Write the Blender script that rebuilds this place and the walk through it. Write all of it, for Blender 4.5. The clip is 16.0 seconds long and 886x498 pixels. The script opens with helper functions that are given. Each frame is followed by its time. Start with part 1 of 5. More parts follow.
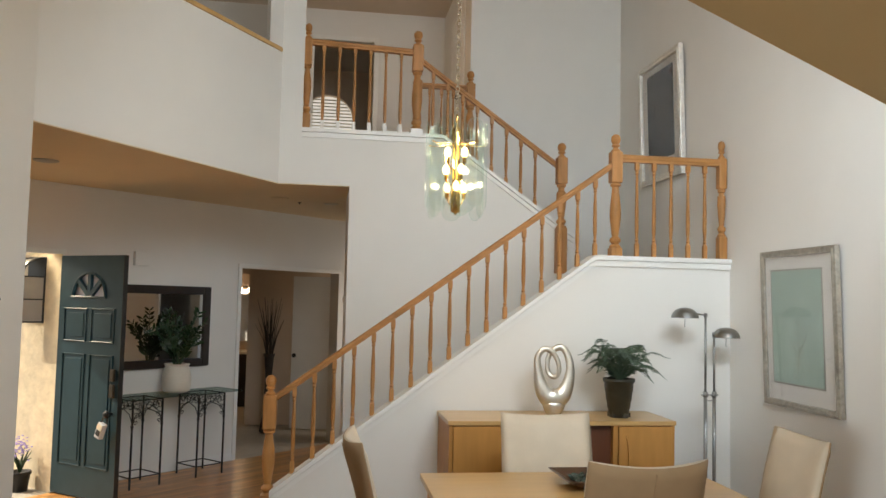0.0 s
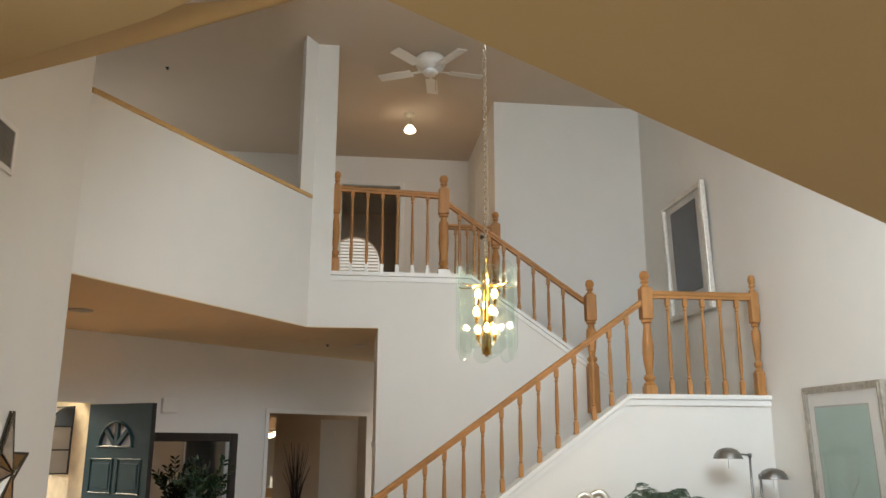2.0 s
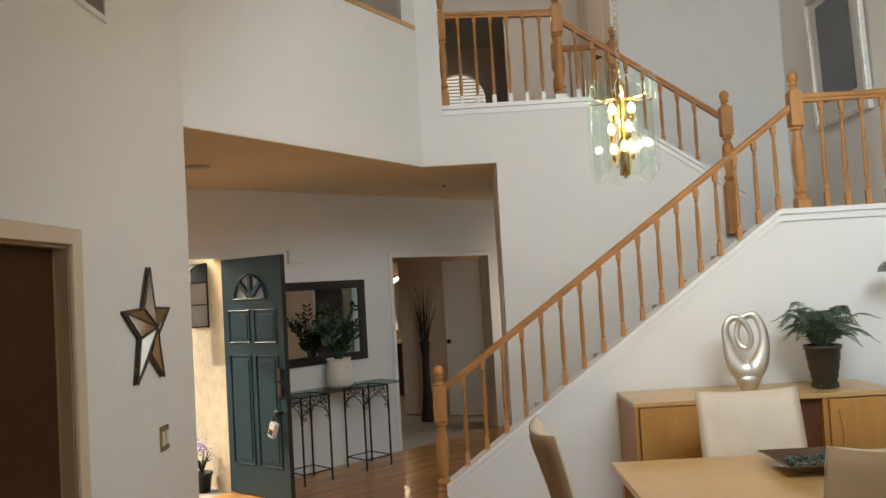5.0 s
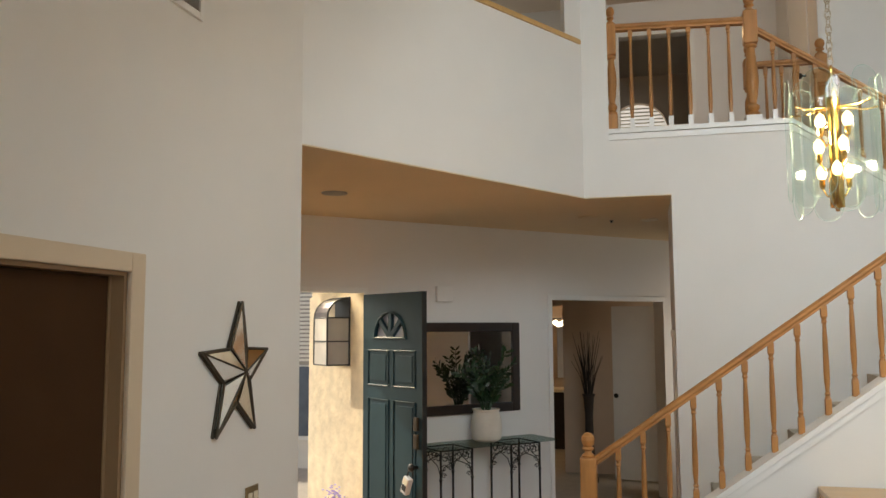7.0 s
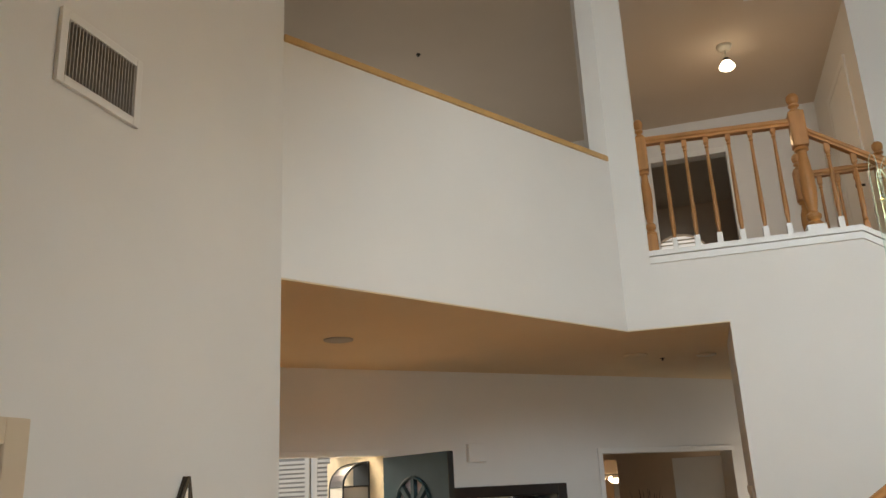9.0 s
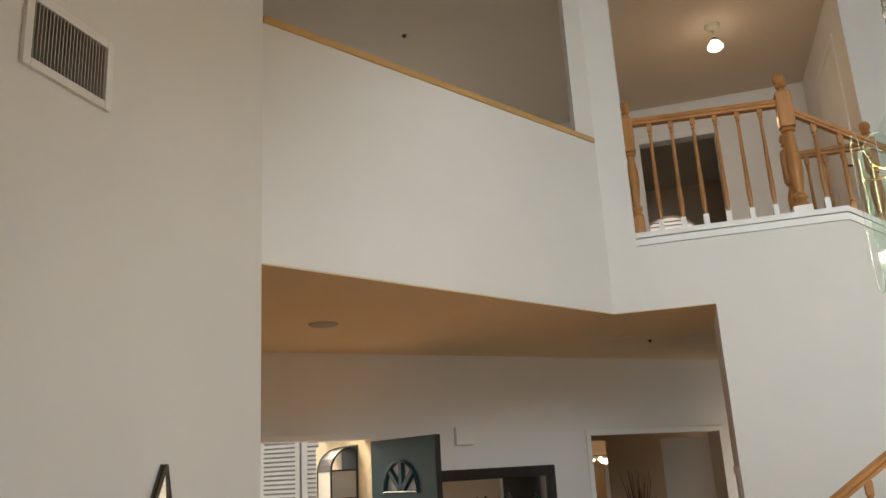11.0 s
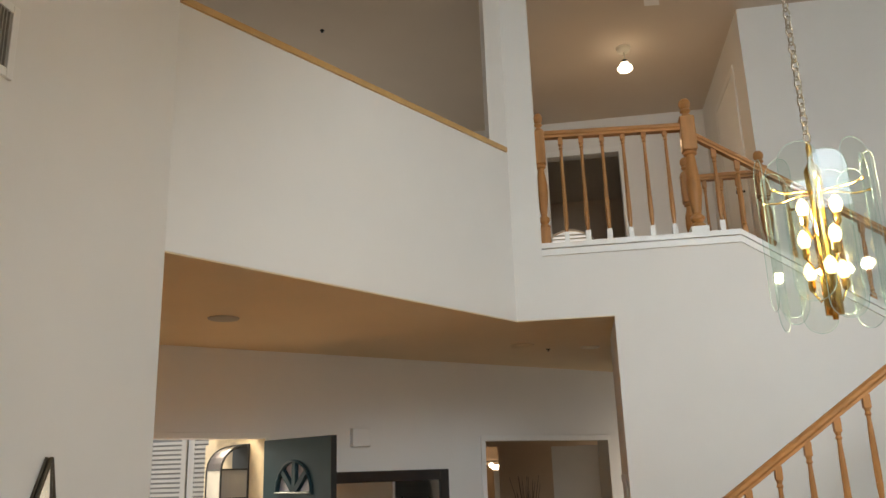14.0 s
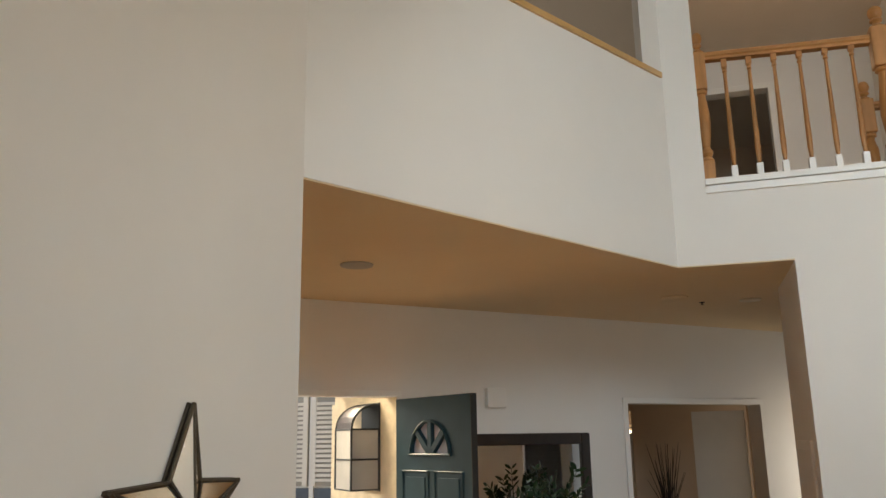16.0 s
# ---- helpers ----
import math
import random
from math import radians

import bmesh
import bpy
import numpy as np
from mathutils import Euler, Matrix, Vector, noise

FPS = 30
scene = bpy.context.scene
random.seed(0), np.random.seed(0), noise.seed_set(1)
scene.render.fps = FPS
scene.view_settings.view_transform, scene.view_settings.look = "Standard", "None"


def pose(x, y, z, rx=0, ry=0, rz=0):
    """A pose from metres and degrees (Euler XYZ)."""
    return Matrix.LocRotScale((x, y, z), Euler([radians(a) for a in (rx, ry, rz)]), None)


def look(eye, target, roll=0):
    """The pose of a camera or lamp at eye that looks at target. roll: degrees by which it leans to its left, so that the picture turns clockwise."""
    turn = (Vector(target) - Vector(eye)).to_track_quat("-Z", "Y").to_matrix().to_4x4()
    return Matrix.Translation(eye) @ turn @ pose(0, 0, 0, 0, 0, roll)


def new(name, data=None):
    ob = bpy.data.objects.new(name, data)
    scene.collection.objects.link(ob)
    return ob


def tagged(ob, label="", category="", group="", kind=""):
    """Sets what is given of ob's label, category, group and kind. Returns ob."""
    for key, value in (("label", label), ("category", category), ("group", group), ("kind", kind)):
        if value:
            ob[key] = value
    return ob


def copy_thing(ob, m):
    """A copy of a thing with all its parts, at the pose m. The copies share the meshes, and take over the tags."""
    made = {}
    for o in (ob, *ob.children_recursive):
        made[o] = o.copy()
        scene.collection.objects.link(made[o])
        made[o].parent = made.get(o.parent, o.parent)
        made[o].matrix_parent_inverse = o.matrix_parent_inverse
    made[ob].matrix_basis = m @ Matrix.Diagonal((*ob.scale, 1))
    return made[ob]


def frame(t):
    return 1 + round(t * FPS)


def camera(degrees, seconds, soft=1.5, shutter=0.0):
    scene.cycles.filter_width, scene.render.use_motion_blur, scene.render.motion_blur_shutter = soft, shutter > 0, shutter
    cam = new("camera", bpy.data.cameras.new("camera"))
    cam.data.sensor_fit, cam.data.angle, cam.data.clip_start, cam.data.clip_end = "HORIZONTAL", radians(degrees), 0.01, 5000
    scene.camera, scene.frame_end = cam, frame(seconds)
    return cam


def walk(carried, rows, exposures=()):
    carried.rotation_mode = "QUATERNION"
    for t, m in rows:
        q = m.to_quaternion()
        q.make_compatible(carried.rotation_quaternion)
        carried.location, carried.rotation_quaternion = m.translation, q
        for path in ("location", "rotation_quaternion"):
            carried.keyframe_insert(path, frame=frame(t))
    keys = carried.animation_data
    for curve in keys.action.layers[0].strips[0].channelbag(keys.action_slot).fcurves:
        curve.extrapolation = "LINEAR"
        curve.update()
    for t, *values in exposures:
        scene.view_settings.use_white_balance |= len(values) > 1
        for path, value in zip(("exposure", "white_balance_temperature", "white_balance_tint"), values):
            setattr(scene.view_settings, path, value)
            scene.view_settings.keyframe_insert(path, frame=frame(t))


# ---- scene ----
cam = camera(57.51, 16.0)
PATH = [
    (0.0, -0.181, -1.221, 1.711, 93.77, -1.29, -8.34),
    (0.5, -0.182, -1.226, 1.719, 93.78, -1.25, -7.82),
    (1.0, -0.186, -1.214, 1.740, 97.30, -1.07, -7.40),
    (1.5, -0.201, -1.214, 1.753, 103.26, -0.30, -6.82),
    (2.0, -0.216, -1.210, 1.748, 103.36, -0.25, -6.45),
    (2.5, -0.189, -1.220, 1.720, 98.55, -0.79, -5.86),
    (3.0, -0.185, -1.219, 1.703, 95.03, -1.34, -5.64),
    (3.5, -0.187, -1.196, 1.696, 94.53, -0.87, -6.43),
    (4.0, -0.208, -1.122, 1.680, 92.17, -0.09, -5.68),
    (4.5, -0.278, -1.001, 1.711, 92.37, 2.00, -1.86),
    (5.0, -0.329, -0.870, 1.717, 92.49, 3.28, 1.42),
    (5.2, -0.337, -0.821, 1.730, 92.73, 3.61, 5.23),
    (7.3, -0.192, 0.056, 1.762, 97.39, 0.63, 14.73),
    (7.5, -0.201, 0.163, 1.758, 99.05, 0.95, 15.34),
    (8.0, -0.237, 0.395, 1.773, 99.54, 0.64, 16.42),
    (8.5, -0.277, 0.575, 1.801, 103.67, 1.68, 16.75),
    (8.7, -0.257, 0.622, 1.795, 106.60, 2.33, 17.20),
    (10.8, -0.193, 0.678, 1.816, 106.10, 3.02, 18.75),
    (11.0, -0.199, 0.682, 1.809, 105.38, 3.12, 17.27),
    (11.5, -0.209, 0.678, 1.806, 104.71, 2.53, 15.14),
    (12.0, -0.216, 0.670, 1.817, 102.83, 2.03, 15.03),
    (12.5, -0.216, 0.670, 1.812, 102.69, 1.77, 13.94),
    (13.0, -0.227, 0.666, 1.810, 104.18, 1.64, 13.49),
    (13.5, -0.225, 0.665, 1.808, 105.35, 1.34, 13.24),
    (14.0, -0.249, 0.686, 1.803, 105.31, 1.82, 9.63),
    (14.5, -0.308, 0.702, 1.773, 103.29, 0.44, 9.37),
    (15.0, -0.385, 0.793, 1.774, 102.40, 1.48, 10.76),
    (15.5, -0.447, 0.962, 1.777, 102.88, 0.49, 15.95),
    (16.0, -0.605, 1.118, 1.773, 103.33, 0.93, 16.70),
]
walk(cam, [(t, pose(*m)) for t, *m in PATH])

# ---- world, sun, large lights ----
world = bpy.data.worlds.new("world")
scene.world = world
world.use_nodes = True
sky = world.node_tree.nodes.new("ShaderNodeTexSky")
sky.sky_type, sky.sun_disc = "NISHITA", False
sky.sun_elevation, sky.sun_rotation = radians(42), radians(-78.5)
world.node_tree.links.new(sky.outputs["Color"], world.node_tree.nodes["Background"].inputs["Color"])
world.node_tree.nodes["Background"].inputs["Strength"].default_value = 0.15


def lamp(name, kind, m, energy, color, **more):
    data = bpy.data.lights.new(name, kind)
    data.energy, data.color = energy, color
    if "size" in more:
        data.shape, data.size, data.size_y = "RECTANGLE", *more["size"]
    if "radius" in more:
        data.shadow_soft_size = more["radius"]
    if "spread" in more:
        data.spread = radians(more["spread"])
    if "angle" in more:
        data.angle = radians(more["angle"])
    ob = new(name, data)
    ob.matrix_world = m
    return ob


lamp("sun", "SUN", look((-12.8, 8.5, 9.0), (-3, 6.5, 0)), 4.0, (1.0, 0.90, 0.74), angle=0.5)
# daylight of the high windows that stand back over the low ceiling
FOOT = Vector((-0.331, -0.039, 0))          # where the low ceiling's slanting edge begins
YHW = -0.30                                 # the wall with the high windows
lamp("high_window_light", "AREA", look((1.40, YHW + 0.02, 4.22), (1.70, 2.2, 2.85)), 92, (0.81, 0.92, 0.985), size=(2.35, 1.40), spread=134)
# fill lamp added deep in the loft to brighten it
lamp("loft_fill_light", "AREA", look((-3.70, 7.40, 4.10), (-1.0, 7.2, 4.1)), 9, (0.95, 0.93, 0.90), size=(0.96, 0.96), spread=170)
# fill lamps behind the walker; the glass openings there are added and unseen
lamp("window_light_south", "AREA", look((0.85, -5.90, 1.05), (-0.2, 4.5, 3.2)), 8, (0.83, 0.91, 0.95), size=(3.5, 1.85), spread=95)
lamp("window_light_west", "AREA", look((-5.40, -3.60, 1.20), (2.6, 4.0, 2.6)), 170, (0.83, 0.91, 0.95), size=(3.3, 1.85), spread=95)
# fill lamp that brightens the back room, at an added window
lamp("back_fill_light", "AREA", look((1.27, 8.95, 1.45), (-1.2, 9.4, 1.0)), 8, (1.0, 0.86, 0.68), size=(0.8, 1.1), spread=140)
# daylight of the porch, falling through the front doorway
lamp("doorway_light", "AREA", look((-3.30, 6.30, 2.30), (-2.1, 4.7, 0.0)), 26, (1.0, 0.84, 0.60), size=(0.8, 0.4), spread=95)


# ---- materials ----
def material(name, color, rough=0.5, metal=0.0, vary=0.08, scale=6.0, bump=0.0, bump_scale=60.0, spec=0.5, grain=None, coat=0.0, island=0.0):
    mat = bpy.data.materials.new(name)
    mat.use_nodes = True
    nt = mat.node_tree
    b = nt.nodes["Principled BSDF"]
    b.inputs["Roughness"].default_value, b.inputs["Metallic"].default_value = rough, metal
    b.inputs["Specular IOR Level"].default_value = spec
    b.inputs["Coat Weight"].default_value = coat
    co = nt.nodes.new("ShaderNodeTexCoord")
    mp = nt.nodes.new("ShaderNodeMapping")
    nt.links.new(co.outputs["Object"], mp.inputs["Vector"])
    if grain:
        mp.inputs["Scale"].default_value = grain
    n = nt.nodes.new("ShaderNodeTexNoise")
    n.inputs["Scale"].default_value, n.inputs["Detail"].default_value = scale, 5
    nt.links.new(mp.outputs["Vector"], n.inputs["Vector"])
    n2 = nt.nodes.new("ShaderNodeTexNoise")
    n2.inputs["Scale"].default_value, n2.inputs["Detail"].default_value = scale * 0.17, 3
    nt.links.new(co.outputs["Object"], n2.inputs["Vector"])
    mix = nt.nodes.new("ShaderNodeMath")
    mix.operation = "MULTIPLY_ADD"
    mix.inputs[1].default_value = 0.6
    nt.links.new(n.outputs["Fac"], mix.inputs[0])
    half = nt.nodes.new("ShaderNodeMath")
    half.operation = "MULTIPLY"
    half.inputs[1].default_value = 0.4
    nt.links.new(n2.outputs["Fac"], half.inputs[0])
    nt.links.new(half.outputs[0], mix.inputs[2])
    ramp = nt.nodes.new("ShaderNodeValToRGB")
    lo = [max(0.0, c * (1 - vary)) for c in color]
    hi = [min(1.0, c * (1 + vary)) for c in color]
    ramp.color_ramp.elements[0].position, ramp.color_ramp.elements[1].position = 0.32, 0.68
    ramp.color_ramp.elements[0].color, ramp.color_ramp.elements[1].color = (*lo, 1), (*hi, 1)
    nt.links.new(mix.outputs[0], ramp.inputs["Fac"])
    out = ramp.outputs["Color"]
    if island:
        info = nt.nodes.new("ShaderNodeObjectInfo")
        hsv = nt.nodes.new("ShaderNodeHueSaturation")
        mr = nt.nodes.new("ShaderNodeMapRange")
        mr.inputs["To Min"].default_value, mr.inputs["To Max"].default_value = 1 - island, 1 + island
        nt.links.new(info.outputs["Random"], mr.inputs["Value"])
        nt.links.new(mr.outputs["Result"], hsv.inputs["Value"])
        nt.links.new(out, hsv.inputs["Color"])
        out = hsv.outputs["Color"]
    nt.links.new(out, b.inputs["Base Color"])
    if bump:
        bn = nt.nodes.new("ShaderNodeTexNoise")
        bn.inputs["Scale"].default_value, bn.inputs["Detail"].default_value = bump_scale, 4
        nt.links.new(mp.outputs["Vector"], bn.inputs["Vector"])
        bp = nt.nodes.new("ShaderNodeBump")
        bp.inputs["Strength"].default_value, bp.inputs["Distance"].default_value = bump, 0.01
        nt.links.new(bn.outputs["Fac"], bp.inputs["Height"])
        nt.links.new(bp.outputs["Normal"], b.inputs["Normal"])
    return mat


def glow(name, color, strength):
    mat = bpy.data.materials.new(name)
    mat.use_nodes = True
    b = mat.node_tree.nodes["Principled BSDF"]
    b.inputs["Base Color"].default_value = (*color, 1)
    b.inputs["Emission Color"].default_value = (*color, 1)
    b.inputs["Emission Strength"].default_value = strength
    return mat


def glass_material(name, tint, rough=0.02, shine=0.07):
    mat = bpy.data.materials.new(name)
    mat.use_nodes = True
    nt = mat.node_tree
    nt.nodes.remove(nt.nodes["Principled BSDF"])
    tr, gl, mx = (nt.nodes.new(k) for k in ("ShaderNodeBsdfTransparent", "ShaderNodeBsdfGlossy", "ShaderNodeMixShader"))
    tr.inputs["Color"].default_value = (*tint, 1)
    gl.inputs["Roughness"].default_value = rough
    mx.inputs[0].default_value = shine
    nt.links.new(tr.outputs[0], mx.inputs[1])
    nt.links.new(gl.outputs[0], mx.inputs[2])
    nt.links.new(mx.outputs[0], nt.nodes["Material Output"].inputs["Surface"])
    return mat


PAINT = material("wall_paint", (0.80, 0.783, 0.75), 0.75, vary=0.02, scale=3, bump=0.035, bump_scale=120, spec=0.25)
# one ceiling paint in three tones: its light and shade put into the colour
CEIL = material("ceiling_shaded_tone", (0.52, 0.365, 0.165), 0.85, vary=0.02, scale=3, bump=0.05, bump_scale=120, spec=0.2)
CEIL_UP = material("upper_ceiling_lit_tone", (0.64, 0.55, 0.45), 0.85, vary=0.02, scale=3, bump=0.05, bump_scale=120, spec=0.2)
CEIL_ENTRY = material("entry_ceiling_lit_tone", (0.78, 0.64, 0.43), 0.85, vary=0.02, scale=3, bump=0.05, bump_scale=120, spec=0.2)
TRIM = material("trim_paint", (0.82, 0.81, 0.78), 0.4, vary=0.02, scale=8, bump=0.03)
OAK = material("honey_oak", (0.42, 0.198, 0.062), 0.46, vary=0.30, scale=26, bump=0.06, bump_scale=60, spec=0.35, grain=(1, 1, 0.12), coat=0.04)
OAK_X = material("honey_oak_rail", (0.42, 0.198, 0.062), 0.46, vary=0.30, scale=26, bump=0.06, bump_scale=60, spec=0.35, grain=(0.12, 1, 1), coat=0.04)
MAPLE = material("blond_maple", (0.50, 0.245, 0.065), 0.45, vary=0.14, scale=14, bump=0.02, spec=0.35, grain=(1, 1, 0.15), coat=0.06)
MAPLE_TOP = material("blond_maple_top", (0.59, 0.365, 0.14), 0.34, vary=0.10, scale=14, bump=0.02, grain=(0.15, 1, 1), coat=0.3)
FLOORWOOD = material("floor_oak", (0.56, 0.265, 0.075), 0.30, vary=0.25, scale=12, bump=0.04, bump_scale=40, grain=(0.15, 1, 1), coat=0.2, island=0.22)
GREEN = material("door_green", (0.019, 0.048, 0.060), 0.42, vary=0.12, scale=9, bump=0.03, spec=0.3)
DARKEDGE = material("door_edge_dark", (0.02, 0.022, 0.022), 0.5, vary=0.2)
STUCCO = material("stucco", (0.72, 0.60, 0.41), 0.9, vary=0.17, scale=8, bump=0.8, bump_scale=16, spec=0.1)
LEATHER_BACK = material("tan_chair_back", (0.36, 0.24, 0.135), 0.75, vary=0.08, scale=9, bump=0.06, bump_scale=180, spec=0.2)
LEATHER = material("cream_leather", (0.66, 0.56, 0.43), 0.55, vary=0.06, scale=8, bump=0.08, bump_scale=160)
SILVER = material("silver_leaf", (0.72, 0.68, 0.60), 0.42, metal=1.0, vary=0.12, scale=14, bump=0.05)
STEEL = material("brushed_steel", (0.30, 0.30, 0.29), 0.35, metal=1.0, vary=0.1, scale=20)
IRON = material("black_iron", (0.012, 0.011, 0.010), 0.5, vary=0.3, scale=30, bump=0.1)
DARKWOOD = material("dark_frame", (0.022, 0.013, 0.009), 0.4, vary=0.3, scale=16, bump=0.08)
LEAF = material("leaf", (0.014, 0.042, 0.012), 0.45, vary=0.45, scale=18)
FERN = material("fern_leaf", (0.075, 0.118, 0.075), 0.55, vary=0.45, scale=18)
POT_DARK = material("fern_pot", (0.035, 0.033, 0.022), 0.45, vary=0.35, scale=12, bump=0.2, bump_scale=30)
POT_WHITE = material("white_pot", (0.72, 0.66, 0.56), 0.5, vary=0.06, scale=14, bump=0.05)
BRASS = material("brass", (0.62, 0.42, 0.14), 0.22, metal=1.0, vary=0.15, scale=18)
CHAIN = material("pale_brass_chain", (0.50, 0.43, 0.32), 0.32, metal=1.0, vary=0.08)
CHROME = material("chrome", (0.75, 0.74, 0.72), 0.12, metal=1.0, vary=0.05)
FACET = material("star_mirror_facet", (0.86, 0.84, 0.79), 0.08, metal=1.0, vary=0.06)
MIRROR = material("mirror", (0.86, 0.86, 0.84), 0.02, metal=1.0, vary=0.01)
# clear mirror as well; the amber stands for what these facets reflect
FACET_REFLECT = material("amber_reflection_facet", (0.82, 0.70, 0.52), 0.12, metal=1.0, vary=0.12, scale=10)
PEWTER = material("pewter_frame", (0.44, 0.41, 0.35), 0.4, metal=0.6, vary=0.3, scale=30, bump=0.1)
SILVERFRAME = material("silver_frame", (0.74, 0.70, 0.64), 0.4, metal=0.25, vary=0.2, scale=24, bump=0.08)
MAT_BOARD = material("mat_board", (0.84, 0.79, 0.73), 0.8, vary=0.04)
ART_GREEN = material("art_green", (0.42, 0.54, 0.46), 0.7, vary=0.1, scale=9)
ART_LINE = material("art_line", (0.42, 0.45, 0.36), 0.7, vary=0.2)
ART_DARK = material("art_dark", (0.025, 0.024, 0.026), 0.25, vary=0.3, scale=9)
ART_PINK = material("art_pink", (0.16, 0.10, 0.085), 0.5, vary=0.3)
PLATE = material("switch_plate", (0.30, 0.22, 0.11), 0.4, metal=0.5, vary=0.2)
IVORY = material("ivory_plastic", (0.75, 0.68, 0.52), 0.45, vary=0.03)
# unseen floor, coloured to bounce warm light
FLOOR_BOUNCE = material("bounce_floor_tone", (0.34, 0.20, 0.095), 0.95, vary=0.15, scale=60, bump=0.4, bump_scale=300, spec=0.05)
CARPET = material("carpet", (0.52, 0.47, 0.39), 0.95, vary=0.12, scale=60, bump=0.4, bump_scale=300, spec=0.05)
# wall colour darkened to tan in place of the rooms' low light
DIM = material("dim_room_shaded_tone", (0.58, 0.45, 0.33), 0.85, vary=0.04)
VENT = material("vent_metal", (0.36, 0.34, 0.30), 0.5, vary=0.05)
BLACK = material("vent_dark", (0.03, 0.03, 0.03), 0.7, vary=0.2)
TWIG = material("twig", (0.028, 0.018, 0.012), 0.7, vary=0.4, scale=20)
LILAC = material("lilac_petals", (0.36, 0.28, 0.62), 0.6, vary=0.25)
CONCRETE = material("porch_concrete", (0.42, 0.36, 0.28), 0.85, vary=0.15, scale=4, bump=0.2)
SHUTTER = material("shutter_white", (0.80, 0.77, 0.70), 0.5, vary=0.03)
STONES = material("glass_pebbles", (0.06, 0.09, 0.07), 0.12, vary=0.5, scale=40)
BOWLMAT = material("bowl_bronze", (0.10, 0.055, 0.032), 0.3, vary=0.3, scale=12)
GREYGLASS = glass_material("window_glass", (0.95, 0.96, 0.97))
SLAT_GLASS = glass_material("pale_green_glass", (0.90, 0.945, 0.925), 0.03, 0.055)
TABLE_GLASS = glass_material("table_glass", (0.62, 0.70, 0.68))
# pale lilac stands for the daylight reflected in the pane
FANLIGHT = material("fanlight_pale_reflection", (0.72, 0.71, 0.80), 0.15, vary=0.06)
BRONZE = material("dark_bronze", (0.075, 0.06, 0.042), 0.4, metal=0.5, vary=0.25, scale=20)
# jamb and casing: shade on the woodwork put into these two colours
JAMB_SHADE = material("jamb_shade", (0.30, 0.19, 0.10), 0.5, vary=0.03)
SHADED_CASING = material("shaded_casing", (0.66, 0.54, 0.39), 0.5, vary=0.03)
# darkness of the side room, put into the colour
SHADE_BROWN = material("side_room_shade", (0.060, 0.030, 0.013), 0.8, vary=0.1, spec=0.1)
BULB = glow("warm_bulb", (1.0, 0.74, 0.34), 5.0)
BULB_HALL = glow("hall_bulb", (1.0, 0.82, 0.58), 7.0)


# ---- mesh helpers ----
def box(bm, a, b, bevel=0.0):
    r = bmesh.ops.create_cube(bm, size=1.0)
    v = r["verts"]
    bmesh.ops.scale(bm, vec=[b[i] - a[i] for i in range(3)], verts=v)
    bmesh.ops.translate(bm, vec=[(a[i] + b[i]) / 2 for i in range(3)], verts=v)
    if bevel:
        e = {e for x in v for e in x.link_edges}
        bmesh.ops.bevel(bm, geom=list(e), offset=bevel, segments=2, profile=0.6, affect="EDGES")
    return v


def prism(bm, poly, axis, lo, hi):
    """A flat polygon in the two other axes, thickened along axis from lo to hi."""
    def at(p, v):
        q = list(p)
        q.insert("xyz".index(axis), v)
        return q
    a = [bm.verts.new(at(p, lo)) for p in poly]
    b = [bm.verts.new(at(p, hi)) for p in poly]
    n = len(poly)
    bm.faces.new(a)
    bm.faces.new(b[::-1])
    for i in range(n):
        bm.faces.new((a[i], b[i], b[(i + 1) % n], a[(i + 1) % n]))
    bmesh.ops.recalc_face_normals(bm, faces=bm.faces)


def lathe(bm, profile, segs=16, at=(0, 0, 0), m=None):
    """profile: (radius, height) pairs, turned round z."""
    rings = []
    for r, h in profile:
        ring = []
        for k in range(segs):
            a = 2 * math.pi * k / segs
            p = Vector((r * math.cos(a), r * math.sin(a), h))
            p = (m @ p) if m else p
            ring.append(bm.verts.new(p + Vector(at)))
        rings.append(ring)
    for p, q in zip(rings, rings[1:]):
        for k in range(segs):
            bm.faces.new((p[k], p[(k + 1) % segs], q[(k + 1) % segs], q[k]))
    bm.faces.new(rings[0][::-1])
    bm.faces.new(rings[-1])


def tube(bm, pts, r, segs=8, taper=None, closed=False, up=(0, 0, 1)):
    pts = [Vector(p) for p in pts]
    rings = []
    n = len(pts)
    up = Vector(up)
    for i, p in enumerate(pts):
        if closed:
            d = pts[(i + 1) % n] - pts[i - 1]
        else:
            d = pts[min(i + 1, n - 1)] - pts[max(i - 1, 0)]
        d.normalize()
        u = d.cross(up)
        if u.length < 1e-3:
            u = d.cross(Vector((1, 0, 0)))
        u.normalize()
        w = u.cross(d)
        rr = r if taper is None else r * taper[i]
        rings.append([bm.verts.new(p + rr * (math.cos(2 * math.pi * k / segs) * u + math.sin(2 * math.pi * k / segs) * w)) for k in range(segs)])
    pairs = list(zip(rings, rings[1:])) + ([(rings[-1], rings[0])] if closed else [])
    for a, b in pairs:
        for k in range(segs):
            bm.faces.new((a[k], a[(k + 1) % segs], b[(k + 1) % segs], b[k]))
    if not closed:
        bm.faces.new(rings[0][::-1])
        bm.faces.new(rings[-1])
    bmesh.ops.recalc_face_normals(bm, faces=bm.faces)


def mesh_of(name, bm, mat, smooth=False):
    me = bpy.data.meshes.new(name)
    bm.normal_update()
    bm.to_mesh(me)
    bm.free()
    for m in (mat if isinstance(mat, (list, tuple)) else [mat]):
        me.materials.append(m)
    if smooth:
        for f in me.polygons:
            f.use_smooth = True
    return me


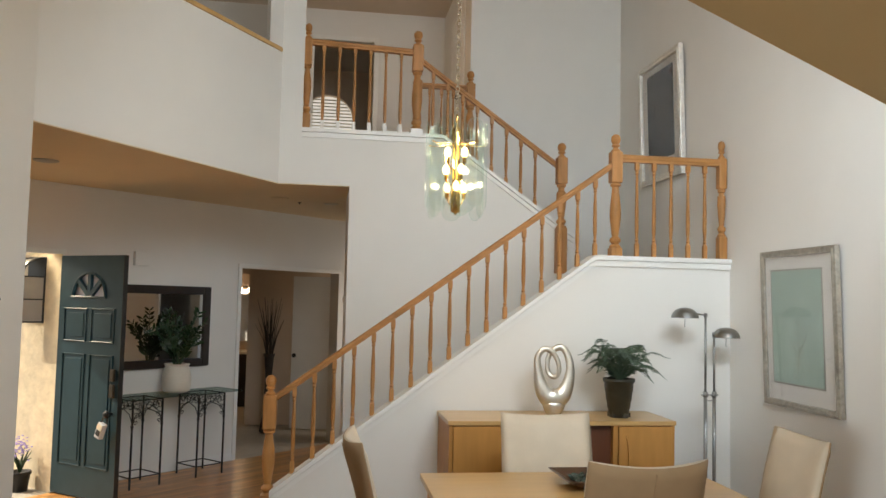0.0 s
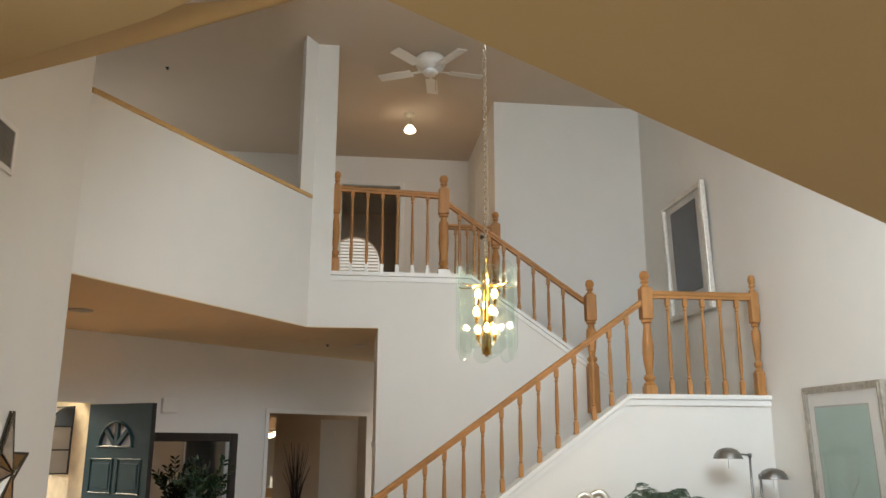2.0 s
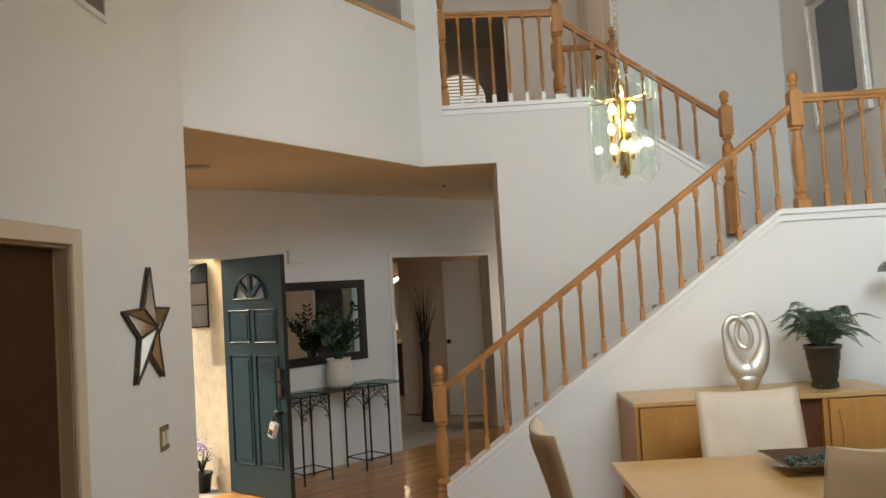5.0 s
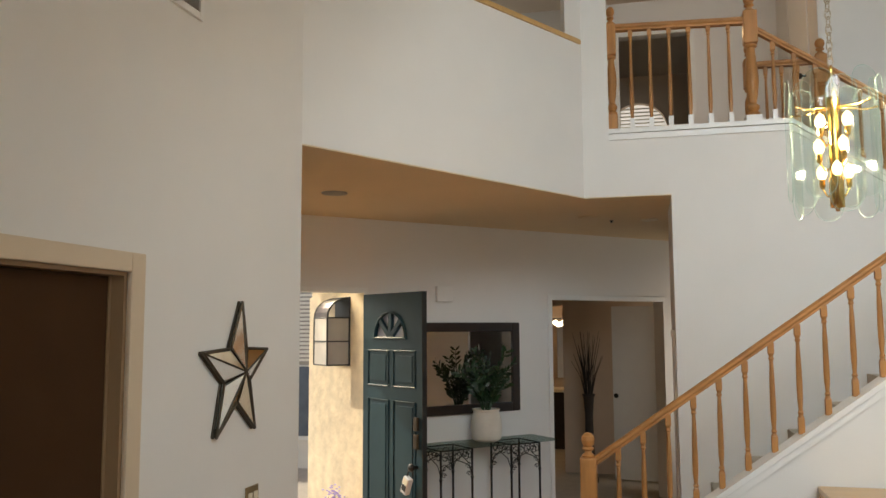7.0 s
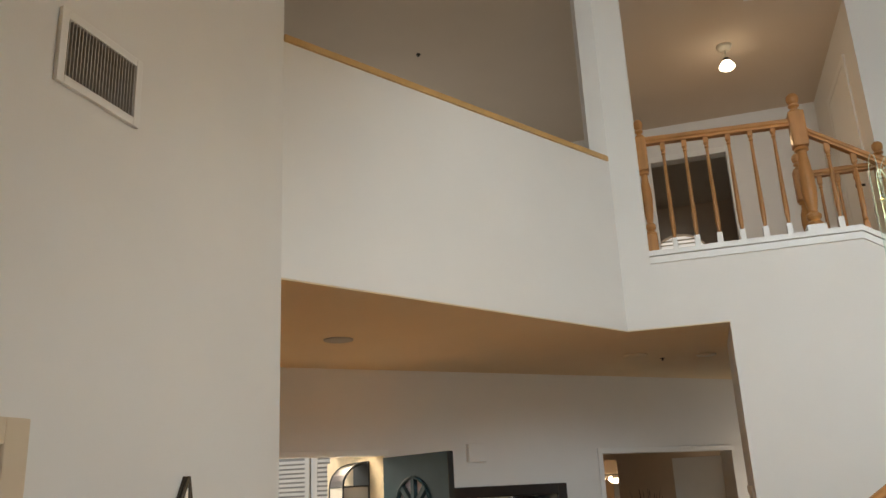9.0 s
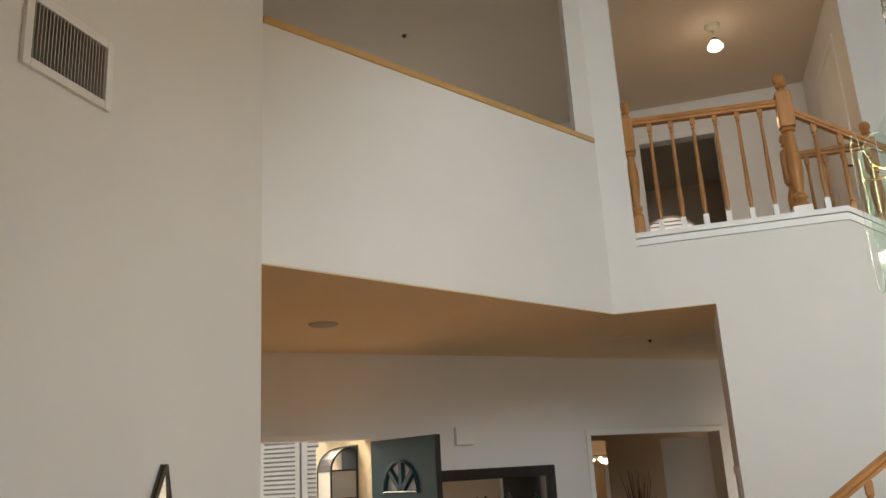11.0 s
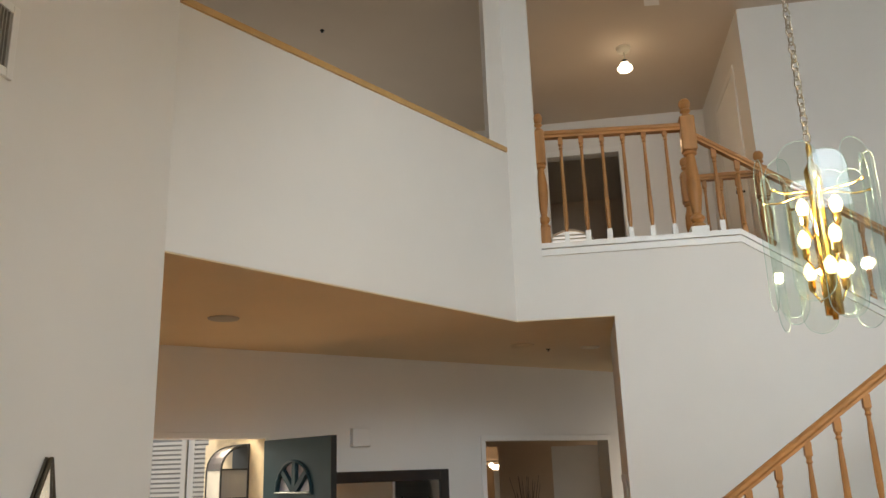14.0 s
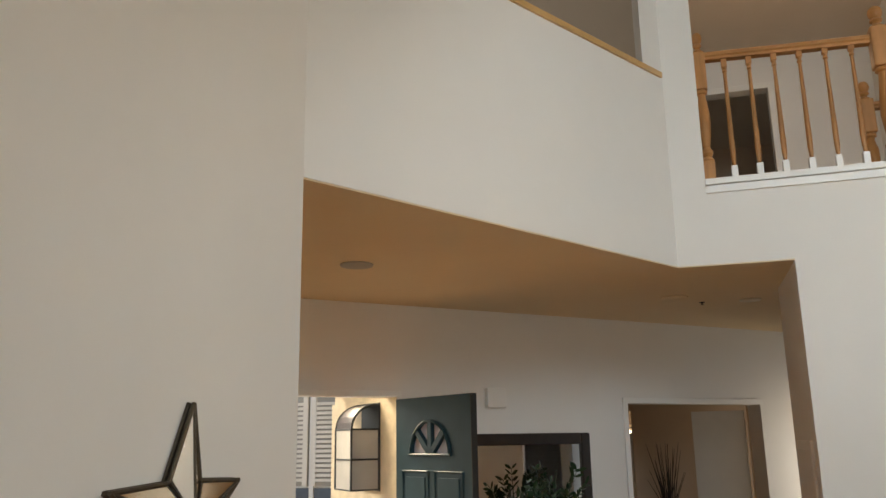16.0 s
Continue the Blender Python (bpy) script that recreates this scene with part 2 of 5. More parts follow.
def part(name, bm, mat, parent=None, label="", smooth=False):
    ob = new(name, bm if isinstance(bm, bpy.types.Mesh) else mesh_of(name, bm, mat, smooth))
    if parent:
        ob.parent = parent
    return tagged(ob, label)


def thing(name, label, category, m=None, group="", kind=""):
    ob = new(name)
    ob.empty_display_size = 0.1
    if m is not None:
        ob.matrix_world = m
    return tagged(ob, label, category, group, kind)


def boxpart(name, a, b, mat, parent=None, bevel=0.0, label=""):
    bm = bmesh.new()
    box(bm, a, b, bevel)
    return part(name, bm, mat, parent, label)


def structure(name, bm, mat, label, category="wall"):
    return tagged(part(name, bm, mat), label, category, kind="structure")


# ---- plan: left wall x -1.84, right wall x 2.82, first flight y 4.46, second flight y 5.69 ----
XL, XR, Y1, Y2, YB, ZC = -1.842, 2.82, 4.456, 5.689, 6.77, 5.30
SOF, UP = 2.68, 2.97          # entry ceiling, upper floor
C45 = 8.74                    # entry wall: y = x + C45


def left_slope(x, y):
    return 3.317 + 0.6 * (y - 2.34) + 0.41 * (x + 1.82)


# floor
bm = bmesh.new()
box(bm, (-5.6, -6.12, -0.12), (2.95, 12.7, -0.012))
structure("floor", bm, CARPET, "pale carpet and subfloor under the rooms", "floor")
# living-room floor sheet, unseen; its brown throws warm bounce light upwards
bm = bmesh.new()
prism(bm, [(-5.5, -6.1), (2.9, -6.1), (2.9, 4.5), (-1.9, 4.5), (-1.9, -0.6), (-5.5, -0.6)], "z", -0.012, 0.0)
structure("floor_living", bm, FLOOR_BOUNCE, "unseen dining room carpet, its brown chosen for warm bounce light", "floor")

# left wall with a doorway, its top following the slope
bm = bmesh.new()
D0, D1, DH = 1.36, 2.215, 1.955
prism(bm, [(-0.6, 0), (D0, 0), (D0, DH), (-0.6, DH)], "x", XL - 0.12, XL)
prism(bm, [(D1, 0), (3.58, 0), (3.58, DH), (D1, DH)], "x", XL - 0.12, XL)
prism(bm, [(-0.6, DH), (3.58, DH), (3.58, left_slope(XL, 3.58) + 0.02), (0.98, 2.52), (-0.6, 2.52)], "x", XL - 0.12, XL)
wall_left = structure("wall_west", bm, PAINT, "tall cream-white painted wall with a doorway")
# right wall with a doorway
bm = bmesh.new()
G0, G1, GH = 1.86, 2.70, 2.02
prism(bm, [(-6.0, 0), (G0, 0), (G0, GH), (-6.0, GH)], "x", XR, XR + 0.12)
prism(bm, [(G1, 0), (YB + 0.12, 0), (YB + 0.12, GH), (G1, GH)], "x", XR, XR + 0.12)
prism(bm, [(-6.0, GH), (YB + 0.12, GH), (YB + 0.12, ZC + 0.02), (-0.42, ZC + 0.02), (-0.42, 2.52), (-6.0, 2.52)], "x", XR, XR + 0.12)
structure("wall_east", bm, PAINT, "tall white painted wall beside the stairs")
# unseen walls behind the walker, with openings added for the fill lamps
bm = bmesh.new()
for a, b in (((-5.5, -6.12, 0), (-0.95, -6.0, 2.52)), ((2.7, -6.12, 0), (XR + 0.12, -6.0, 2.52)), ((-0.95, -6.12, 2.08), (2.7, -6.0, 2.52))):
    box(bm, a, b)
for a, b in (((-5.62, -6.12, 0), (-5.5, -5.4, 2.52)), ((-5.62, -1.75, 0), (-5.5, -0.48, 2.52)), ((-5.62, -5.4, 2.2), (-5.5, -1.75, 2.52)), ((-5.62, -5.4, 0), (-5.5, -1.75, 0.2))):
    box(bm, a, b)
box(bm, (-5.5, -0.60, 0), (XL - 0.12, -0.48, 2.52))
structure("wall_south", bm, PAINT, "unseen white walls behind the walker with added openings")
# back wall beside the upper flight
bm = bmesh.new()
prism(bm, [(1.22, 0), (XR, 0), (XR, ZC), (1.22, ZC)], "y", YB, YB + 0.12)
structure("wall_north", bm, PAINT, "tall white wall behind the upper flight of stairs")
# wall under and beside the second flight, with the knee wall of the upper landing
SL2 = 0.70
bm = bmesh.new()
prism(bm, [(0.0, 0), (2.0, 0), (2.0, 3.135 - SL2 * 1.2), (0.80, 3.135), (-0.42, 3.135), (-0.42, SOF + 0.006), (0.0, SOF + 0.006)], "y", Y2, Y2 + 0.11)
structure("wall_stair_upper", bm, PAINT, "white knee wall carrying the upper stair balustrade")
# narrow pier from the entry header to the ceiling
bm = bmesh.new()
prism(bm, [(-0.60, Y2 - 0.004), (-0.415, Y2 - 0.004), (-0.415, Y2 + 0.14), (-0.60, Y2 + 0.14)], "z", SOF + 0.006, ZC)
prism(bm, [(-0.60, Y2 - 0.004), (-0.60, Y2 + 0.14), (-0.74, Y2 - 0.02), (-0.70, Y2 - 0.165)], "z", SOF + 0.006, ZC)
structure("wall_pier", bm, PAINT, "white pier between loft opening and stair hall")
# slanting header over the entry, half wall of the loft
d = Vector((-0.60 - XL, Y2 - 3.58, 0)).normalized()
nrm = Vector((-d.y, d.x, 0)) * 0.12
p0, p1 = Vector((XL, 3.58, 0)), Vector((-0.60, Y2 - 0.004, 0))
bm = bmesh.new()
prism(bm, [tuple(p0.xy), tuple(p1.xy), tuple((p1 + nrm).xy), tuple((p0 + nrm).xy)], "z", SOF + 0.006, 3.81)
structure("wall_loft_front", bm, PAINT, "white slanting half wall of the loft above the entry")
bm = bmesh.new()
q0, q1, w = p0 - d * 0.0 - nrm * 0.12, p1 - d * 0.02 - nrm * 0.12, nrm * 1.3
prism(bm, [tuple(q0.xy), tuple(q1.xy), tuple((q1 + w).xy), tuple((q0 + w).xy)], "z", 3.81, 3.842)
structure("trim_loft_cap", bm, MAPLE_TOP, "blond oak cap rail along the loft half wall", "cap rail")

# ceilings: a low flat one behind, cut off along the slanting edge, and a high one that slopes down to the west
bm = bmesh.new()
V = lambda *p: bm.verts.new(p)
E = (-0.966, 5.06, ZC)
XC = -0.60                                  # the slope ends at this line
F = (XC, 5.06 - 0.683 * (XC - E[0]), ZC)
bm.faces.new([V(*p) for p in [(XL - 0.1, 1.06, 2.5), (XL - 0.1, 3.58, left_slope(XL - 0.1, 3.58)), (XL, 3.58, left_slope(XL, 3.58)), E, F, (XC, 0.145, 2.5)]])
tagged(part("ceiling", bm, CEIL), "ceiling sloping up from the west wall, shade put into its tan", "ceiling", kind="structure")
bm = bmesh.new()
prism(bm, [(-5.6, -6.1), (-5.6, -0.5), (XL - 0.12, -0.5), (XL - 0.12, 1.10), (XC, 0.185), (FOOT.x, FOOT.y), (XR + 0.12, 2.26), (XR + 0.12, -6.1)], "z", 2.5, 2.516)
tagged(part("ceiling_low", bm, CEIL), "low flat ceiling with a slanting edge, shade put into its tan", "ceiling", kind="structure")
bm = bmesh.new()
bm.faces.new([bm.verts.new(p) for p in [E, F, (XC, YHW - 0.1, ZC), (2.95, YHW - 0.1, ZC), (2.95, 13, ZC), (-3.85, 13, ZC), (-3.85, 3.3, ZC), (XL - 0.1, 3.3, ZC), (XL, 3.58, ZC)]])
tagged(part("ceiling_upper", bm, CEIL_UP), "flat ceiling over the stairs and upper hall, coloured lighter as lit", "ceiling", kind="structure")

# wall standing back on the low ceiling, with two high windows, and the cheek beside the slope
bm = bmesh.new()
for a, b in (((XC, 2.517), (0.20, ZC)), ((0.20, 2.517), (2.60, 3.50)), ((0.20, 4.94), (2.60, ZC)), ((1.36, 3.50), (1.44, 4.94)), ((2.60, 2.517), (XR, ZC))):
    box(bm, (a[0], YHW - 0.12, a[1]), (b[0], YHW, b[1]))
structure("wall_high", bm, PAINT, "white wall with high windows over the low ceiling")
bm = bmesh.new()
prism(bm, [(YHW, 2.517), (0.16, 2.517), (F[1], ZC), (YHW, ZC)], "x", XC - 0.10, XC)
structure("wall_cheek", bm, PAINT, "white cheek wall beside the sloping ceiling")
for n, x0, x1 in ((3, 0.20, 1.36), (4, 1.44, 2.60)):
    hw = tagged(thing("window_%d" % n, "high white framed window over the low ceiling", "window"), kind="structure")
    for a, b in (((x0, 3.5), (x0 + 0.04, 4.94)), ((x1 - 0.04, 3.5), (x1, 4.94)), ((x0 + 0.04, 3.5), (x1 - 0.04, 3.54)), ((x0 + 0.04, 4.90), (x1 - 0.04, 4.94))):
        boxpart("window_frame", (a[0], YHW - 0.09, a[1]), (b[0], YHW - 0.04, b[1]), TRIM, hw)

bm = bmesh.new()
prism(bm, [(XL, 3.59), (-0.60, Y2), (0.0, Y2 + 0.002), (0.12, Y2 + 0.2), (0.3, 9.05), (-3.75, 4.99), (-3.75, 3.4), (XL - 0.12, 3.4)], "z", SOF, UP)
tagged(part("ceiling_entry", bm, CEIL_ENTRY), "flat ceiling over the entry hall, warm light put into its beige", "ceiling", kind="structure")


# entry wall at 45 degrees, one slab with both openings; local x along it to the right, y into it
W45 = pose(-C45 / 2, C45 / 2, 0, 0, 0, 45)
U_END = C45 * math.sqrt(0.5)
S_OPEN0, S_OPEN1 = 0.02, 1.515      # hall opening, from the wall's right end
S_DOOR0, S_DOOR1 = 3.49, 4.42       # front doorway
bm = bmesh.new()
ends = [U_END - 5.4, U_END - S_DOOR1, U_END - S_DOOR0, U_END - S_OPEN1, U_END - S_OPEN0, U_END + 0.5]
prism(bm, [(ends[0], 0), (ends[1], 0), (ends[1], 2.06), (ends[2], 2.06), (ends[2], 0), (ends[3], 0), (ends[3], 2.03), (ends[4], 2.03), (ends[4], 0), (ends[5], 0), (ends[5], SOF), (ends[0], SOF)], "y", 0.0, 0.14)
structure("wall_entry", bm, PAINT, "white angled entry wall with front doorway and hall opening").matrix_world = W45
bm = bmesh.new()
box(bm, (-3.85, 3.3, 0), (-3.73, 5.1, ZC))
box(bm, (-3.85, 3.3, 0), (XL - 0.12, 3.42, ZC))
structure("wall_entry_side", bm, PAINT, "plain white side wall of the entry hall")
# loft over the entry and the porch
bm = bmesh.new()
# the opening in the side wall belongs to an added, unseen window
for a, b in (((-3.85, 5.1, UP), (-3.73, 8.80, 3.6)), ((-3.85, 5.1, 4.6), (-3.73, 8.80, ZC)), ((-3.85, 5.1, 3.6), (-3.73, 6.9, 4.6)), ((-3.85, 7.9, 3.6), (-3.73, 8.80, 4.6))):
    box(bm, a, b)
box(bm, (-3.73, 8.68, UP), (-0.62, 8.80, ZC))
structure("wall_loft", bm, PAINT, "plain white walls at the back of the loft")
bm = bmesh.new()
prism(bm, [(-3.85, 5.1), (-3.73, 5.05), (-0.10, 8.69), (-3.85, 8.69)], "z", SOF + 0.02, UP - 0.004)
structure("floor_loft", bm, CARPET, "loft floor reaching out over the porch", "floor")
# side of the stair enclosure facing the entry
bm = bmesh.new()
box(bm, (0.0, Y2 + 0.11, 0), (0.11, 6.60, SOF))
structure("wall_under_stair", bm, PAINT, "white wall end under the stairs")

# ---- stairs ----
RISE, RUN = 0.182, 0.2475
SL1, X0, X1 = 0.735, -0.50, 1.763
bm = bmesh.new()
prism(bm, [(X0, 0), (XR, 0), (XR, 2.045), (X1, 2.045), (X0, 2.045 - SL1 * (X1 - X0))], "y", Y1, Y1 + 0.11)
structure("wall_stair_lower", bm, PAINT, "white closed side wall of the lower flight")


def sloped_strip(bm, pts, y0, y1, h0, h1):
    """A board that follows pts (x, z), from h0 to h1 above them."""
    poly = [(x, z + h0) for x, z in pts] + [(x, z + h1) for x, z in reversed(pts)]
    prism(bm, poly, "y", y0, y1)


line1 = [(X0 - 0.01, 2.045 - SL1 * (X1 - X0 + 0.01)), (X1, 2.045), (XR, 2.045)]
line2 = [(-0.415, 3.135), (0.80, 3.135), (1.99, 3.135 - SL2 * 1.19)]
for nm, line, y in (("trim_lower", line1, Y1), ("trim_upper", line2, Y2)):
    bm = bmesh.new()
    sloped_strip(bm, line, y - 0.03, y + 0.14, 0.0, 0.034)
    sloped_strip(bm, line, y - 0.016, y, -0.045, -0.004)
    structure(nm, bm, TRIM, "white painted cap moulding of the stair wall", "trim")

bm = bmesh.new()
for k in range(11):
    x = -0.55 + RUN * k
    box(bm, (x, Y1 + 0.11, 0 if k == 0 else RISE * k - 0.04), (XR if k == 10 else x + RUN + 0.02, Y2 if k < 10 else YB, RISE * (k + 1)))
for k in range(5):
    x = 1.95 - RUN * k
    box(bm, (x - RUN - 0.02, Y2 + 0.11, 2.0 + RISE * 0.97 * k), (x, YB, 2.0 + RISE * 0.97 * (k + 1)))
structure("stair_treads", bm, CARPET, "carpeted treads and landing between the knee walls", "stairs")


def square_ring(bm, x, half, z0, z1, bevel=0.006):
    box(bm, (x - half, -half, z0), (x + half, half, z1), bevel)


def newel_mesh(h, w=0.045, base=0.30, name="newel_post"):
    """A turned oak newel: square base, turned shaft, square block for the rail, ball on top."""
    bm = bmesh.new()
    top = h - 0.135
    b0 = top - 0.235
    square_ring(bm, 0, w, 0, base)
    lathe(bm, [(w * 0.98, base), (w * 1.02, base + 0.012), (w * 0.62, base + 0.03), (w * 0.95, base + 0.05), (w * 0.95, base + 0.065), (w * 0.55, base + 0.085),
               (w * 0.80, base + 0.16), (w * 0.98, base + 0.24), (w * 0.92, base + 0.31), (w * 0.62, b0 - 0.06), (w * 0.58, b0 - 0.03), (w * 0.9, b0 - 0.022), (w * 0.9, b0 - 0.008), (w * 0.7, b0)] if b0 - base > 0.3 else
          [(w * 0.9, base), (w * 1.0, base + 0.015), (w * 0.6, base + 0.03), (w * 0.92, base + 0.10), (w * 0.9, base + 0.16), (w * 0.6, b0 - 0.03), (w * 0.9, b0 - 0.012), (w * 0.7, b0)], 18)
    square_ring(bm, 0, w, b0, top, 0.010)
    lathe(bm, [(w * 0.75, top), (w * 0.8, top + 0.010), (w * 0.45, top + 0.024), (w * 0.42, top + 0.034), (w * 0.70, top + 0.042), (w * 0.72, top + 0.05), (w * 0.5, top + 0.058),
               (w * 0.72, top + 0.072), (w * 0.84, top + 0.092), (w * 0.76, top + 0.113), (w * 0.48, top + 0.128), (w * 0.08, top + 0.135)], 18)
    return mesh_of(name, bm, OAK, False)


def baluster_mesh(h, foot=0.10, head=0.06, name="baluster"):
    bm = bmesh.new()
    s = 0.0155
    square_ring(bm, 0, s, 0, foot, 0.003)
    m = h - head
    lathe(bm, [(s * 1.0, foot), (s * 0.66, foot + 0.014), (s * 1.02, foot + 0.024), (s * 0.62, foot + 0.036), (s * 0.92, foot + 0.09), (s * 0.98, foot + 0.16), (s * 0.84, foot + 0.30),
               (s * 0.62, m - 0.05), (s * 0.6, m - 0.035), (s * 0.98, m - 0.026), (s * 0.66, m - 0.014), (s * 1.0, m)], 10)
    square_ring(bm, 0, s, m, h, 0.003)
    return mesh_of(name, bm, OAK)


def rail(bm, pts, y, w=0.032, h=0.055):
    """A handrail with a rounded top and a waist below, along pts (x, z of the rail's top)."""
    sec = [(-w * 0.75, -h), (-w * 0.75, -h * 0.72), (-w, -h * 0.55), (-w, -h * 0.25), (-w * 0.62, -0.004), (0, 0), (w * 0.62, -0.004), (w, -h * 0.25), (w, -h * 0.55), (w * 0.75, -h * 0.72), (w * 0.75, -h)]
    rings = [[bm.verts.new((x, y + a, z + b)) for a, b in sec] for x, z in pts]
    n = len(sec)
    for p, q in zip(rings, rings[1:]):
        for k in range(n):
            bm.faces.new((p[k], p[(k + 1) % n], q[(k + 1) % n], q[k]))
    bm.faces.new(rings[0][::-1])
    bm.faces.new(rings[-1])
    bmesh.ops.recalc_face_normals(bm, faces=bm.faces)


def place(name, me, parent, x, y, z, label="", m=None):
    ob = new(name, me)
    ob.parent = parent
    ob.matrix_basis = m if m is not None else pose(x, y, z)
    return tagged(ob, label)


YR1, YR2 = Y1 + 0.05, Y2 + 0.05
RAIL1 = 0.719
bal = thing("stair_balustrade", "honey oak balustrade with turned balusters along the lower flight", "balustrade")
place("newel_post", newel_mesh(1.185, base=0.36), bal, -0.527, YR1, 0.0, "turned oak starting newel with ball top")
place("newel_post", newel_mesh(0.915, w=0.043, base=0.06), bal, 1.938, YR1, 2.08, "stout turned oak corner newel with ball top")
bm = bmesh.new()
rail(bm, [(-0.50, 1.052), (1.90, 1.052 + RAIL1 * 2.40)], YR1)
part("handrail", bm, OAK_X, bal)
for k in range(17):
    x = -0.365 + 0.1342 * k
    zb, zt = 2.078 - SL1 * (X1 - x), 1.052 + RAIL1 * (x + 0.50) - 0.05
    zb = min(zb, 2.08)
    h = zt - zb
    me = baluster_mesh(h, foot=0.085)
    place("baluster", me, bal, x, YR1, zb)

bal2 = thing("landing_balustrade", "honey oak balustrade with five turned balusters on the landing", "balustrade")
place("newel_post", newel_mesh(0.905, w=0.032, base=0.17), bal2, 2.778, YR1, 2.08, "half newel against the wall")
bm = bmesh.new()
rail(bm, [(1.975, 2.845), (2.752, 2.845)], YR1, h=0.06)
part("handrail", bm, OAK_X, bal2)
me = baluster_mesh(2.79 - 2.079, foot=0.10, head=0.06)
for k in range(5):
    place("baluster", me, bal2, 2.105 + 0.1345 * k, YR1, 2.079)

bal3 = thing("upper_balustrade", "honey oak balustrade along the upper hall and upper flight", "balustrade")
place("newel_post", newel_mesh(0.93, w=0.047, base=0.05), bal3, 0.567, YR2, 3.168, "turned oak newel with ball top")
boxpart("newel_shoe", (0.512, YR2 - 0.055, 3.166), (0.622, YR2 + 0.055, 3.215), TRIM, bal3, 0.004, "white painted newel shoe")
place("newel_post", newel_mesh(0.93, w=0.036, base=0.12), bal3, -0.388, YR2, 3.168, "half newel against the pier")
place("newel_post", newel_mesh(1.16, w=0.046, base=0.40), bal3, 1.86, Y2 - 0.047, 1.985, "turned oak newel at the foot of the upper flight")
bm = bmesh.new()
rail(bm, [(-0.36, 3.963), (0.53, 3.93)], YR2)
part("handrail", bm, OAK_X, bal3)
bm = bmesh.new()
rail(bm, [(0.60, 3.86), (1.84, 3.86 - 0.70 * 1.24)], YR2)
part("handrail", bm, OAK_X, bal3, "sloping handrail")
me = baluster_mesh(3.915 - 3.168, foot=0.05, head=0.06)
bm = bmesh.new()
square_ring(bm, 0, 0.0175, 0, 0.085, 0.003)
shoe = mesh_of("baluster_shoe", bm, TRIM)
for k in range(6):
    x = -0.25 + 0.1345 * k
    place("baluster", me, bal3, x, YR2, 3.168)
    place("baluster_shoe", shoe, bal3, x, YR2, 3.168, "white painted foot")
for k in range(8):
    x = 0.71 + 0.1335 * k
    zb = 3.168 - SL2 * max(0, x - 0.80)
    zt = 3.86 - 0.70 * (x - 0.60) - 0.05
    place("baluster", baluster_mesh(zt - zb, foot=0.06), bal3, x, YR2, zb)
    if k < 1:
        place("baluster_shoe", shoe, bal3, x, YR2, zb, "white painted foot")
bal4 = thing("hall_balustrade", "short oak balustrade at the back of the upper hall", "balustrade")
for x in (0.676, 1.214):
    place("newel_post", newel_mesh(1.085, w=0.045, base=0.30), bal4, x, YB - 0.06, UP)
bm = bmesh.new()
rail(bm, [(0.71, 3.905), (1.18, 3.905)], YB - 0.06)
part("handrail", bm, OAK_X, bal4)
me = baluster_mesh(3.855 - UP, foot=0.09)
for k in range(3):
    place("baluster", me, bal4, 0.80 + 0.12 * k, YB - 0.06, UP)

# ---- upper hall ----
YH = 8.68
bm = bmesh.new()
box(bm, (-0.6, Y2 + 0.11, SOF + 0.02), (0.62, YH, UP + 0.004))
box(bm, (0.62, YB, SOF + 0.02), (1.22, YH, UP + 0.004))
box(bm, (-3.0, YH, SOF + 0.02), (3.0, 11.6, UP + 0.004))
structure("floor_upper_hall", bm, CARPET, "carpeted floor of the upper hall", "floor")
bm = bmesh.new()
HX0, HX1, HZ = -0.40, 0.335, 4.915
for a, b in (((-0.62, YH, UP), (HX0, YH + 0.12, ZC)), ((HX1, YH, UP), (1.34, YH + 0.12, ZC)), ((HX0, YH, HZ), (HX1, YH + 0.12, ZC))):
    box(bm, a, b)
structure("wall_hall_north", bm, PAINT, "white end wall of the upper hall with a doorway")
bm = bmesh.new()
box(bm, (1.22, YB + 0.12, UP), (1.34, YH, ZC))
structure("wall_hall_east", bm, PAINT, "white side wall of the upper hall")
bm = bmesh.new()
box(bm, (-0.64, Y2 + 0.14, UP), (-0.52, YH, ZC))
structure("wall_hall_west", bm, PAINT, "white wall between loft and upper hall")
bm = bmesh.new()
for a, b in (((HX0 - 0.055, YH - 0.018, UP), (HX0, YH, HZ + 0.055)), ((HX1, YH - 0.018, UP), (HX1 + 0.055, YH, HZ + 0.055)), ((HX0, YH - 0.018, HZ), (HX1, YH, HZ + 0.055))):
    box(bm, a, b, 0.004)
structure("trim_hall_door", bm, TRIM, "white casing round the bedroom doorway", "trim")
bm = bmesh.new()
for a, b in (((1.204, 7.12, UP), (1.22, 7.18, 4.99)), ((1.204, 7.96, UP), (1.22, 8.02, 4.99)), ((1.204, 7.18, 4.93), (1.22, 7.96, 4.99))):
    box(bm, a, b, 0.003)
structure("trim_hall_side_door", bm, TRIM, "white casing of the upper hall side door", "trim")
hd = tagged(thing("door_5", "plain white upper hall door, shut, with a dark knob", "door"), kind="structure")
boxpart("slab", (1.208, 7.185, UP + 0.012), (1.2185, 7.955, 4.925), TRIM, hd, 0.002)
bm = bmesh.new()
lathe(bm, [(0.010, 0), (0.010, 0.03), (0.026, 0.04), (0.028, 0.055), (0.012, 0.068)], 12, m=Matrix.Rotation(radians(-90), 4, "Y"))
bmesh.ops.translate(bm, vec=(1.208, 7.26, UP + 0.95), verts=bm.verts)
part("knob", bm, IRON, hd, "dark round knob", True)
